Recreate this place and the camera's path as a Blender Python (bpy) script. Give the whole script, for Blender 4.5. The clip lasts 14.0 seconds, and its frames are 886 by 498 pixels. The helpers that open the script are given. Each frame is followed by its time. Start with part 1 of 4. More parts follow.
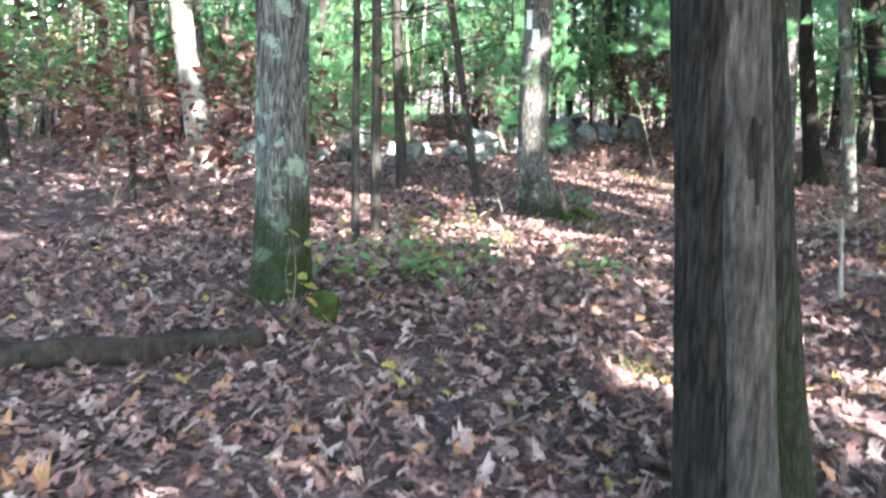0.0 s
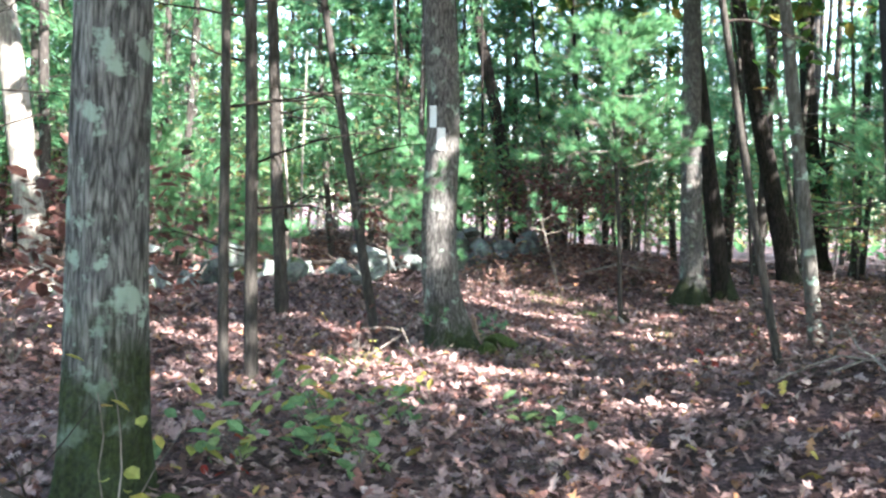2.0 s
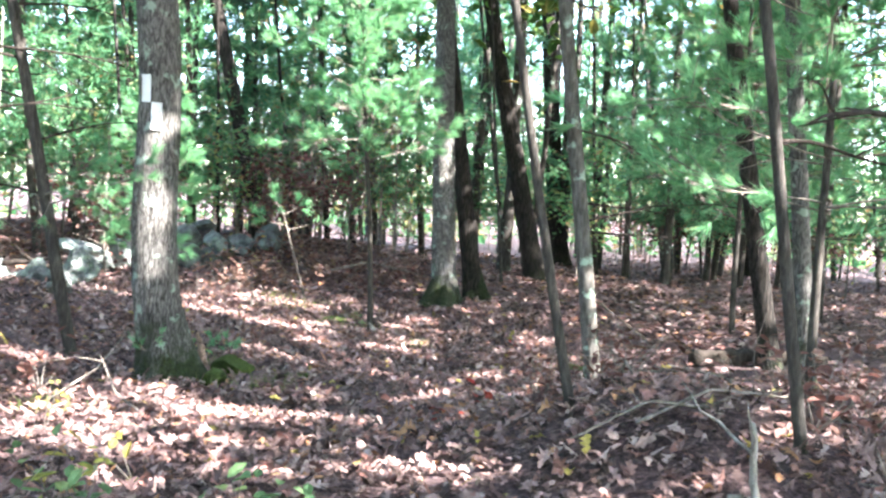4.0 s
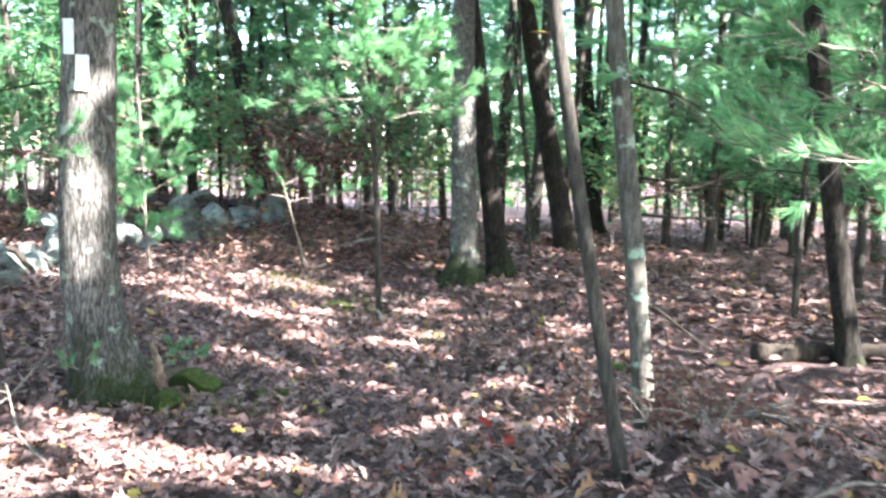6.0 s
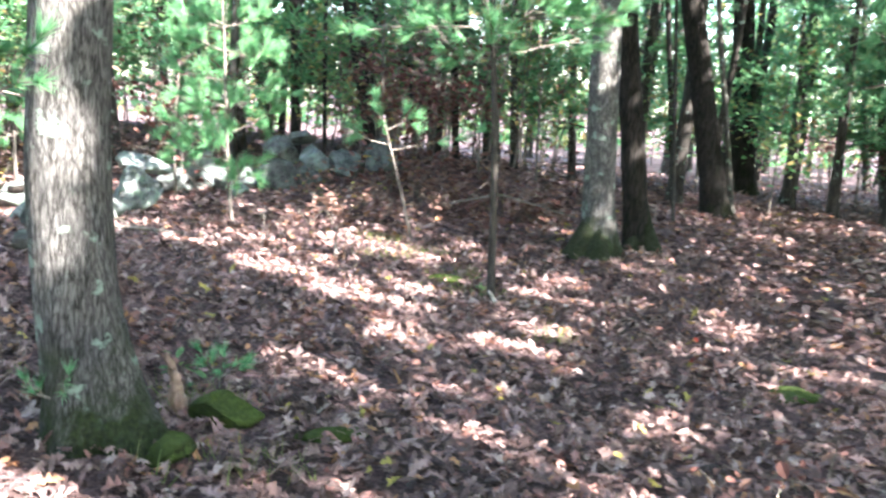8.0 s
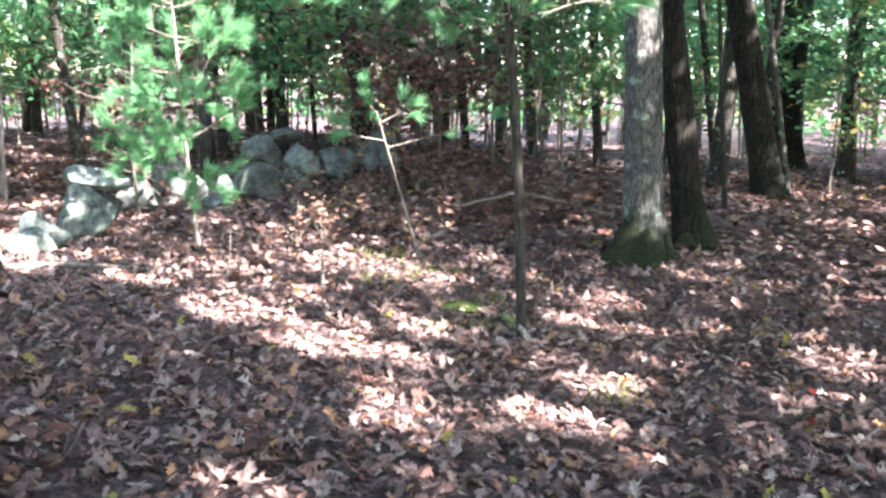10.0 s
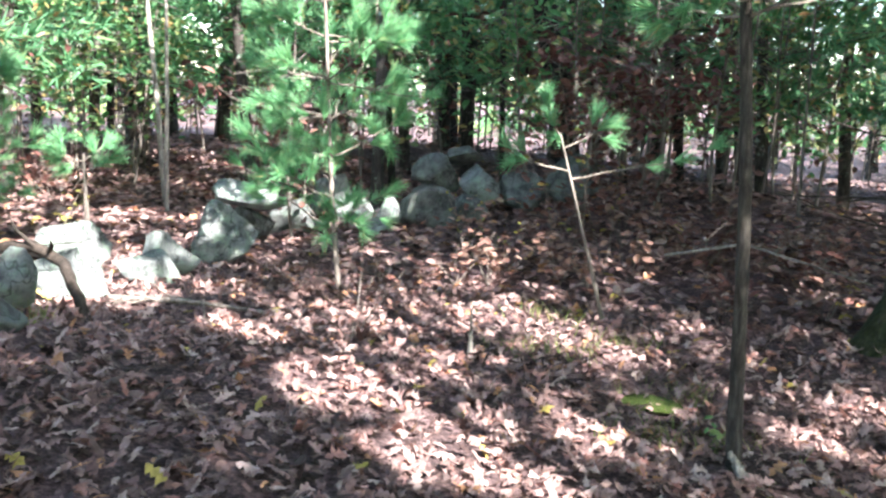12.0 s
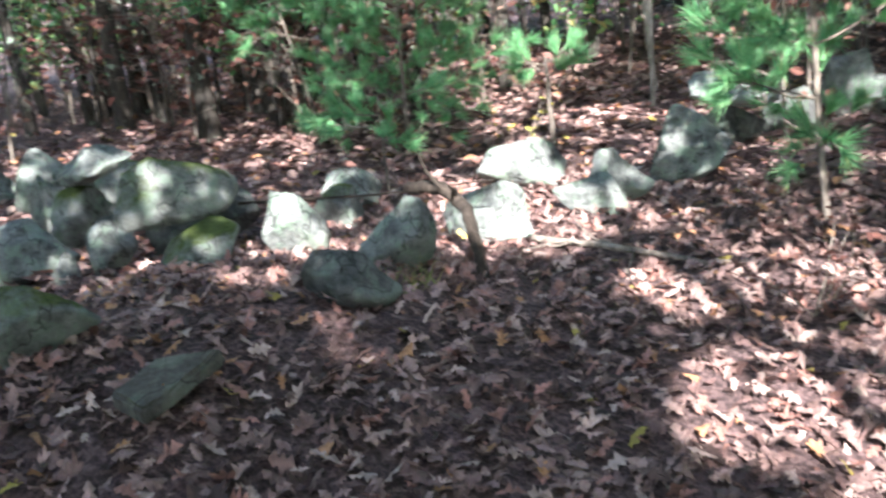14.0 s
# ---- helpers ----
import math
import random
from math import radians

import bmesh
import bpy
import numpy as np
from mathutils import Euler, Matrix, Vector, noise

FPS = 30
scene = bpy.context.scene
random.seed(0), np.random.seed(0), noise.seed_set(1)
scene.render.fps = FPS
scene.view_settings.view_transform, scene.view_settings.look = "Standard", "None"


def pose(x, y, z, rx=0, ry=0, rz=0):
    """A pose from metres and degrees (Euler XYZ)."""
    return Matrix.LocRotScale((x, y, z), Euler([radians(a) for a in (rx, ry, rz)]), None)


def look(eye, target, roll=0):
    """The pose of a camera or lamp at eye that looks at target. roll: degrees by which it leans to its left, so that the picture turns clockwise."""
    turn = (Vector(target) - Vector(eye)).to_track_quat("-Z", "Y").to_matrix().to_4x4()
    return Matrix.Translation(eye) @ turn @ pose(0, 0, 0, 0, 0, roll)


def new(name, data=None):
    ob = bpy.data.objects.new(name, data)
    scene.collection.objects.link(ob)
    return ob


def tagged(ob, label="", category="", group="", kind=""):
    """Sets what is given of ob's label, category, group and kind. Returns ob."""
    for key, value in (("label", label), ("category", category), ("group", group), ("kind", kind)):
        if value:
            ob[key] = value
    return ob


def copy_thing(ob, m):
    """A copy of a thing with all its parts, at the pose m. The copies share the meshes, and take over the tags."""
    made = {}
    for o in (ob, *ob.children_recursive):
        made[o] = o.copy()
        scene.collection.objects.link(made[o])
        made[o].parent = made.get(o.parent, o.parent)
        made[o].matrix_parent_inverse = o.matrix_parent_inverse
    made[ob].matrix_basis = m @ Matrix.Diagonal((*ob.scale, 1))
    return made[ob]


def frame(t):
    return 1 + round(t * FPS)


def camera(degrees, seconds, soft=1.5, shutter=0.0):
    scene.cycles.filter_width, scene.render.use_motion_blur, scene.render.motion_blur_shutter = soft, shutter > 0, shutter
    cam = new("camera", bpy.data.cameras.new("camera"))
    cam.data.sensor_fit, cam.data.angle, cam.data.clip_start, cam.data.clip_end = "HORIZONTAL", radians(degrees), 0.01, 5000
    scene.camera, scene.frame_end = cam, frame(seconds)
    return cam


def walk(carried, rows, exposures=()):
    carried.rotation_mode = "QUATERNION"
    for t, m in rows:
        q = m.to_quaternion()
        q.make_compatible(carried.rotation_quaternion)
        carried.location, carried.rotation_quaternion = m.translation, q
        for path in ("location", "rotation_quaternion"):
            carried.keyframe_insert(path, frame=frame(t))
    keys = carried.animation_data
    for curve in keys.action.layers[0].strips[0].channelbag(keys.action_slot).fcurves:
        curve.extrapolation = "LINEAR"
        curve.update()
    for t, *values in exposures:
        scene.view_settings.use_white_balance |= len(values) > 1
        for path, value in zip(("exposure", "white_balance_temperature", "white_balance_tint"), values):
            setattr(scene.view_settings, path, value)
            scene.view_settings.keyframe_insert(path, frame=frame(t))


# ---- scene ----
cam = camera(52.0, 14.0, soft=2.5, shutter=0.25)
PATH = [
    (0, (1.545, -3.051, 1.386), (1.082, -1.139, 1.027), 2.6),
    (0.5, (1.393, -2.559, 1.343), (0.965, -0.615, 1.155), 5.8),
    (1, (1.248, -2.192, 1.295), (0.908, -0.223, 1.22), 5.0),
    (1.5, (1.141, -1.774, 1.3), (0.888, 0.209, 1.244), 3.1),
    (2, (1.046, -1.535, 1.28), (0.832, 0.451, 1.187), 2.4),
    (2.5, (0.901, -1.256, 1.404), (0.977, 0.739, 1.292), 4.5),
    (3, (0.956, -0.879, 1.374), (1.247, 1.093, 1.21), 4.4),
    (3.5, (1.013, -0.612, 1.375), (1.307, 1.364, 1.267), 4.2),
    (3.7, (1.03, -0.465, 1.357), (1.367, 1.505, 1.272), 3.7),
    (5.8, (1.323, 0.91, 1.454), (1.67, 2.868, 1.24), 2.7),
    (6, (1.405, 1.106, 1.461), (1.69, 3.077, 1.277), 2.7),
    (6.5, (1.521, 1.582, 1.433), (1.681, 3.568, 1.258), 3.4),
    (7, (1.473, 2.063, 1.467), (1.698, 4.031, 1.189), 3.2),
    (7.5, (1.566, 2.545, 1.413), (1.78, 4.511, 1.112), 4.1),
    (8, (1.563, 2.918, 1.498), (1.594, 4.891, 1.171), 4.6),
    (8.2, (1.519, 3.062, 1.445), (1.487, 5.036, 1.124), 3.1),
    (10.3, (1.594, 4.907, 1.499), (1.596, 6.873, 1.132), 1.1),
    (10.5, (1.6, 5.061, 1.507), (1.576, 7.027, 1.14), 1.5),
    (11, (1.691, 5.489, 1.515), (1.425, 7.44, 1.167), 0.3),
    (11.5, (1.712, 5.969, 1.484), (1.269, 7.887, 1.127), 1.8),
    (12, (1.679, 6.262, 1.477), (1.227, 8.179, 1.129), 3.0),
    (12.5, (1.715, 6.651, 1.499), (1.068, 8.496, 1.077), -0.2),
    (13, (1.699, 7.073, 1.451), (0.818, 8.782, 0.9), -2.5),
    (13.5, (1.562, 7.386, 1.49), (0.44, 8.922, 0.874), -2.6),
    (14, (1.628, 7.673, 1.6), (0.195, 8.926, 0.987), -6.3),
]
EXPOSURE = [(0, 3.62), (1, 3.3), (2, 3.3), (3, 3.52), (5, 3.84), (8, 3.82), (10.3, 3.58), (11.7, 3.26), (13, 2.98), (14, 2.85)]
walk(cam, [(t, look(eye, target, roll)) for t, eye, target, roll in PATH], EXPOSURE)

# ---- world, sun, exposure ----
SUN = Vector((0.60, -0.45, 0.66)).normalized()
world = bpy.data.worlds.new("sky")
scene.world = world
world.use_nodes = True
sky = world.node_tree.nodes.new("ShaderNodeTexSky")
sky.sky_type = "NISHITA"
sky.sun_disc = False
sky.sun_elevation = math.asin(SUN.z)
sky.sun_rotation = math.atan2(SUN.x, SUN.y)
background = world.node_tree.nodes["Background"]
background.inputs["Strength"].default_value = 0.15
world.node_tree.links.new(sky.outputs[0], background.inputs["Color"])
sun_data = bpy.data.lights.new("sun", "SUN")
sun_data.energy, sun_data.angle, sun_data.color = 4.2, radians(0.53), (1.0, 0.96, 0.92)
sun_lamp = new("sun", sun_data)
sun_lamp.matrix_world = look(SUN * 60, (0, 0, 0))


# ---- materials ----
def ramp_node(nt, stops, constant=False):
    r = nt.nodes.new("ShaderNodeValToRGB")
    r.color_ramp.interpolation = "CONSTANT" if constant else "LINEAR"
    while len(r.color_ramp.elements) < len(stops):
        r.color_ramp.elements.new(0.5)
    for e, (at, col) in zip(r.color_ramp.elements, stops):
        e.position, e.color = at, (*col, 1)
    return r


def fresh(name, rough):
    m = bpy.data.materials.new(name)
    m.use_nodes = True
    nt = m.node_tree
    b = nt.nodes["Principled BSDF"]
    b.inputs["Roughness"].default_value = rough
    b.inputs["Specular IOR Level"].default_value = 0.25
    return m, nt, b


def coords(nt, scale=(1, 1, 1)):
    tc, mp = nt.nodes.new("ShaderNodeTexCoord"), nt.nodes.new("ShaderNodeMapping")
    mp.inputs["Scale"].default_value = scale
    nt.links.new(tc.outputs["Object"], mp.inputs["Vector"])
    return mp.outputs[0]


def noise_node(nt, vec, scale, detail=4, rough=0.55):
    n = nt.nodes.new("ShaderNodeTexNoise")
    n.inputs["Scale"].default_value, n.inputs["Detail"].default_value, n.inputs["Roughness"].default_value = scale, detail, rough
    nt.links.new(vec, n.inputs["Vector"])
    return n.outputs["Fac"]


def mix_node(nt, fac, a, b, mode="MIX"):
    m = nt.nodes.new("ShaderNodeMix")
    m.data_type, m.blend_type = "RGBA", mode
    for val, k in ((fac, 0), (a, 6), (b, 7)):
        if isinstance(val, (int, float)):
            m.inputs[k].default_value = val
        elif isinstance(val, tuple):
            m.inputs[k].default_value = (*val, 1)
        else:
            nt.links.new(val, m.inputs[k])
    return m.outputs[2]


def math_node(nt, op, a, b=0.0):
    m = nt.nodes.new("ShaderNodeMath")
    m.operation = op
    for k, val in ((0, a), (1, b)):
        if isinstance(val, (int, float)):
            m.inputs[k].default_value = val
        else:
            nt.links.new(val, m.inputs[k])
    return m.outputs[0]


def bump(nt, b, height, strength, dist):
    n = nt.nodes.new("ShaderNodeBump")
    n.inputs["Strength"].default_value, n.inputs["Distance"].default_value = strength, dist
    nt.links.new(height, n.inputs["Height"])
    nt.links.new(n.outputs[0], b.inputs["Normal"])


def foliage(name, stops, see_through=0.4, single=False, rough=0.55, constant=False):
    """Leaves: one colour a leaf, with fine mottling, and some light let through."""
    m, nt, b = fresh(name, rough)
    if single:
        rnd = nt.nodes.new("ShaderNodeObjectInfo").outputs["Random"]
    else:
        rnd = nt.nodes.new("ShaderNodeNewGeometry").outputs["Random Per Island"]
    r = ramp_node(nt, stops, constant)
    nt.links.new(rnd, r.inputs[0])
    mott = ramp_node(nt, [(0.3, (0.62, 0.6, 0.58)), (0.7, (1.15, 1.12, 1.1))])
    nt.links.new(noise_node(nt, coords(nt), 35, 3), mott.inputs[0])
    col = mix_node(nt, 1.0, r.outputs[0], mott.outputs[0], "MULTIPLY")
    nt.links.new(col, b.inputs["Base Color"])
    if see_through:
        tr, mx = nt.nodes.new("ShaderNodeBsdfTranslucent"), nt.nodes.new("ShaderNodeMixShader")
        nt.links.new(col, tr.inputs["Color"])
        mx.inputs[0].default_value = see_through
        nt.links.new(b.outputs[0], mx.inputs[1])
        nt.links.new(tr.outputs[0], mx.inputs[2])
        nt.links.new(mx.outputs[0], nt.nodes["Material Output"].inputs["Surface"])
    return m


def bark(name, dark, light, furrow=18.0, moss=0.0, lichen=0.0, strength=0.8, moss_height=0.6, plates=0.0, stretch=0.2):
    """Furrowed bark, stretched along the trunk; moss grows from the foot, lichen in blotches."""
    m, nt, b = fresh(name, 0.9)
    along = coords(nt, (1, 1, stretch))
    even = coords(nt)
    warp = nt.nodes.new("ShaderNodeTexNoise")
    warp.inputs["Scale"].default_value, warp.inputs["Detail"].default_value = furrow * 0.35, 3
    nt.links.new(along, warp.inputs["Vector"])
    mad = nt.nodes.new("ShaderNodeVectorMath")
    mad.operation = "MULTIPLY_ADD"
    mad.inputs[1].default_value = (1.6 / furrow,) * 3
    nt.links.new(warp.outputs["Color"], mad.inputs[0])
    nt.links.new(along, mad.inputs[2])
    plate = nt.nodes.new("ShaderNodeTexVoronoi")
    plate.feature = "DISTANCE_TO_EDGE"
    plate.inputs["Scale"].default_value = furrow * 1.25
    nt.links.new(mad.outputs[0], plate.inputs["Vector"])
    worn = math_node(nt, "MULTIPLY", math_node(nt, "SUBTRACT", math_node(nt, "MINIMUM", plate.outputs["Distance"], 0.25), 0.14), 1.3 * plates)
    ridges = math_node(nt, "ADD", worn, noise_node(nt, along, furrow * 1.3, 8, 0.72))
    r = ramp_node(nt, [(0.36, dark), (0.5, tuple(0.6 * a + 0.4 * c for a, c in zip(dark, light))), (0.66, light)])
    nt.links.new(ridges, r.inputs[0])
    blot = ramp_node(nt, [(0.35, (0.65, 0.65, 0.66)), (0.68, (1.25, 1.22, 1.18))])
    nt.links.new(noise_node(nt, even, 3.2, 5), blot.inputs[0])
    col = mix_node(nt, 1.0, r.outputs[0], blot.outputs[0], "MULTIPLY")
    if lichen:
        lic = ramp_node(nt, [(0.60 - lichen * 0.2, (0, 0, 0)), (0.66 - lichen * 0.2, (1, 1, 1))])
        nt.links.new(noise_node(nt, even, 7.5, 7, 0.62), lic.inputs[0])
        col = mix_node(nt, math_node(nt, "MULTIPLY", lic.outputs[0], 0.85), col, (0.36, 0.46, 0.38))
    if moss:
        sep = nt.nodes.new("ShaderNodeSeparateXYZ")
        nt.links.new(even, sep.inputs[0])
        low = math_node(nt, "SUBTRACT", moss_height, sep.outputs["Z"])
        edge = math_node(nt, "ADD", low, math_node(nt, "MULTIPLY", math_node(nt, "SUBTRACT", noise_node(nt, even, 5, 5), 0.5), 1.6))
        fac = ramp_node(nt, [(0.05, (0, 0, 0)), (0.45, (moss, moss, moss))])
        nt.links.new(edge, fac.inputs[0])
        green = ramp_node(nt, [(0.3, (0.01, 0.017, 0.006)), (0.7, (0.045, 0.065, 0.018))])
        nt.links.new(noise_node(nt, even, 45, 4), green.inputs[0])
        col = mix_node(nt, fac.outputs[0], col, green.outputs[0])
    nt.links.new(col, b.inputs["Base Color"])
    bump(nt, b, math_node(nt, "ADD", ridges, math_node(nt, "MULTIPLY", noise_node(nt, even, 60, 3), 0.25)), strength, 0.035)
    return m


def stone(name, dark, light, green=0.3, moss=0.0):
    m, nt, b = fresh(name, 0.85)
    v = coords(nt)
    r = ramp_node(nt, [(0.36, dark), (0.6, light)])
    nt.links.new(noise_node(nt, v, 6, 8, 0.68), r.inputs[0])
    speck = ramp_node(nt, [(0.3, (0.75, 0.75, 0.75)), (0.65, (1.1, 1.1, 1.1))])
    nt.links.new(noise_node(nt, v, 55, 3), speck.inputs[0])
    col = mix_node(nt, 1.0, r.outputs[0], speck.outputs[0], "MULTIPLY")
    lic = ramp_node(nt, [(0.5, (0, 0, 0)), (0.62, (green, green, green))])
    nt.links.new(noise_node(nt, v, 9, 6, 0.65), lic.inputs[0])
    col = mix_node(nt, lic.outputs[0], col, (0.24, 0.33, 0.26))
    crack = ramp_node(nt, [(0.488, (1, 1, 1)), (0.5, (0.3, 0.3, 0.3)), (0.51, (1, 1, 1))])
    nt.links.new(noise_node(nt, coords(nt, (1.4, 0.7, 1)), 3.1, 3, 0.5), crack.inputs[0])
    col = mix_node(nt, 1.0, col, crack.outputs[0], "MULTIPLY")
    if moss:
        nor = nt.nodes.new("ShaderNodeNewGeometry")
        sep = nt.nodes.new("ShaderNodeSeparateXYZ")
        nt.links.new(nor.outputs["Normal"], sep.inputs[0])
        up = math_node(nt, "MULTIPLY", sep.outputs["Z"], math_node(nt, "MULTIPLY", noise_node(nt, v, 5, 6, 0.7), 1.5))
        fac = ramp_node(nt, [(0.36, (0, 0, 0)), (0.62, (moss, moss, moss))])
        nt.links.new(up, fac.inputs[0])
        mg = ramp_node(nt, [(0.3, (0.03, 0.045, 0.01)), (0.7, (0.085, 0.12, 0.024))])
        nt.links.new(noise_node(nt, v, 60, 4), mg.inputs[0])
        col = mix_node(nt, fac.outputs[0], col, mg.outputs[0])
    nt.links.new(col, b.inputs["Base Color"])
    bump(nt, b, math_node(nt, "ADD", noise_node(nt, v, 9, 9, 0.75), math_node(nt, "MULTIPLY", noise_node(nt, v, 70, 3), 0.35)), 1.0, 0.035)
    return m


def soil():
    m, nt, b = fresh("leaf_mould", 0.95)
    v = coords(nt)
    fine = noise_node(nt, v, 38, 8, 0.72)
    r = ramp_node(nt, [(0.34, (0.042, 0.03, 0.031)), (0.46, (0.117, 0.08, 0.083)), (0.56, (0.235, 0.16, 0.163)), (0.68, (0.35, 0.245, 0.25))])
    nt.links.new(fine, r.inputs[0])
    big = ramp_node(nt, [(0.35, (0.6, 0.58, 0.57)), (0.65, (1.15, 1.1, 1.1))])
    nt.links.new(noise_node(nt, v, 1.3, 6), big.inputs[0])
    col = mix_node(nt, 1.0, r.outputs[0], big.outputs[0], "MULTIPLY")
    nt.links.new(col, b.inputs["Base Color"])
    bump(nt, b, math_node(nt, "ADD", fine, noise_node(nt, v, 14, 5)), 1.0, 0.05)
    return m


LITTER = [(0.0, (0.07, 0.045, 0.044)), (0.14, (0.17, 0.112, 0.106)), (0.3, (0.3, 0.2, 0.191)), (0.5, (0.4, 0.275, 0.259)), (0.64, (0.35, 0.185, 0.162)),
          (0.75, (0.2, 0.125, 0.122)), (0.86, (0.5, 0.38, 0.355)), (0.955, (0.46, 0.25, 0.142)), (0.99, (0.43, 0.35, 0.102))]
M_SOIL = soil()
M_LITTER = foliage("fallen_oak_leaves", LITTER, 0.18, constant=True, rough=0.6)
M_LITTER_ONE = foliage("fallen_leaf", LITTER, 0.18, single=True, constant=True, rough=0.6)
M_CANOPY = foliage("canopy_leaves", [(0, (0.05, 0.13, 0.03)), (0.5, (0.1, 0.2, 0.05)), (0.85, (0.22, 0.24, 0.06)), (1, (0.3, 0.2, 0.06))], 0.35)
M_UNDER = foliage("understory_leaves", [(0, (0.09, 0.26, 0.1)), (0.45, (0.18, 0.4, 0.18)), (0.75, (0.34, 0.46, 0.2)), (0.9, (0.42, 0.36, 0.15)), (1, (0.36, 0.22, 0.12))], 0.55)
M_NEEDLE = foliage("pine_needles", [(0, (0.12, 0.36, 0.17)), (0.6, (0.24, 0.54, 0.28)), (0.95, (0.38, 0.64, 0.36)), (1, (0.5, 0.36, 0.16))], 0.5)
M_NEEDLE_FAR = foliage("old_pine_needles", [(0, (0.08, 0.24, 0.12)), (0.7, (0.17, 0.4, 0.21)), (0.92, (0.3, 0.5, 0.26)), (1, (0.38, 0.26, 0.14))], 0.5)
M_BROWN = foliage("dead_brown_leaves", [(0, (0.08, 0.038, 0.035)), (0.5, (0.16, 0.072, 0.062)), (0.85, (0.23, 0.12, 0.1)), (1, (0.34, 0.22, 0.18))], 0.3)
M_DRY = foliage("dry_oak_leaves", [(0, (0.14, 0.075, 0.065)), (0.45, (0.26, 0.145, 0.12)), (0.75, (0.36, 0.24, 0.2)), (1, (0.45, 0.33, 0.27))], 0.3)
M_RED = foliage("red_leaves", [(0, (0.3, 0.03, 0.03)), (1, (0.45, 0.09, 0.06))], 0.35)
M_GREEN = foliage("broad_green_leaves", [(0, (0.1, 0.2, 0.09)), (0.55, (0.18, 0.32, 0.15)), (0.85, (0.34, 0.42, 0.16)), (1, (0.45, 0.38, 0.06))], 0.4)
M_YELLOW = foliage("yellow_leaves", [(0, (0.42, 0.34, 0.07)), (0.6, (0.36, 0.38, 0.1)), (1, (0.42, 0.27, 0.08))], 0.4)
M_GRASS = foliage("woodland_sedge", [(0, (0.15, 0.24, 0.07)), (0.6, (0.28, 0.34, 0.12)), (1, (0.42, 0.34, 0.18))], 0.35)
M_LICHEN = bark("lichened_oak_bark", (0.045, 0.044, 0.042), (0.29, 0.29, 0.28), 34, 0.95, 0.35, 1.0, 0.8, 0.5, 0.16)
# near-black: shade on these trunks is put into the bark colour
M_DARK = bark("shade_dark_bark", (0.005, 0.004, 0.004), (0.062, 0.052, 0.046), 36, 0.5, 0.0, 1.0, 0.3, 0.45, 0.12)
M_BARE = bark("weathered_bare_wood", (0.022, 0.019, 0.018), (0.17, 0.153, 0.144), 30, 0, 0.0, 1.0)
M_MOSSY = bark("mossy_dark_bark", (0.015, 0.015, 0.012), (0.06, 0.056, 0.048), 34, 0.55, 0.0, 0.9, 0.8, 0.8)
M_OAK = bark("grey_oak_bark", (0.04, 0.037, 0.035), (0.29, 0.277, 0.268), 48, 0.95, 0.05, 1.0, 0.5, 0.35, 0.22)
M_POLE = bark("smooth_maple_bark", (0.024, 0.021, 0.019), (0.105, 0.094, 0.085), 35, 0.35, 0.0, 0.6, 0.15)
M_MAPLE = bark("grey_maple_bark", (0.045, 0.04, 0.036), (0.19, 0.178, 0.163), 30, 0.2, 0.12, 0.5, 0.1)
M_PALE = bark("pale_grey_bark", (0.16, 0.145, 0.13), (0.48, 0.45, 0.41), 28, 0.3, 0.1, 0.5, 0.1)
M_FAR = bark("background_bark", (0.022, 0.019, 0.017), (0.115, 0.103, 0.095), 25, 0.0, 0.05, 0.5)
M_TWIG = bark("dead_twig", (0.1, 0.085, 0.075), (0.32, 0.28, 0.25), 20, 0, 0.0, 0.3)
M_CHUNK = bark("orange_bare_wood", (0.3, 0.2, 0.15), (0.55, 0.38, 0.3), 30, 0, 0.0, 0.5)
M_DEADDARK = bark("dark_dead_wood", (0.022, 0.018, 0.015), (0.08, 0.063, 0.054), 18, 0.0, 0.0, 0.8)
M_ROCK = stone("lichened_granite", (0.08, 0.088, 0.089), (0.28, 0.305, 0.297), 0.7)
M_ROCK_MOSS = stone("mossy_granite", (0.085, 0.093, 0.092), (0.28, 0.3, 0.29), 0.6, 0.95)
# darker copy of the granite: shade on the stones put into the colour
M_ROCK_SHADE = stone("shaded_granite", (0.04, 0.043, 0.043), (0.16, 0.168, 0.165), 0.3)
M_SLAB = stone("brown_slab", (0.07, 0.066, 0.057), (0.17, 0.16, 0.14), 0.2)
M_MOSS = stone("cushion_moss", (0.02, 0.032, 0.008), (0.07, 0.1, 0.02), 0.0, 0.9)


def paint():
    m, nt, b = fresh("white_blaze_paint", 0.6)
    r = ramp_node(nt, [(0.28, (0.42, 0.4, 0.38)), (0.42, (0.82, 0.82, 0.82))])
    nt.links.new(noise_node(nt, coords(nt, (1, 1, 0.3)), 40, 6, 0.7), r.inputs[0])
    nt.links.new(r.outputs[0], b.inputs["Base Color"])
    bump(nt, b, noise_node(nt, coords(nt, (1, 1, 0.3)), 40, 4), 0.4, 0.006)
    return m


M_PAINT = paint()


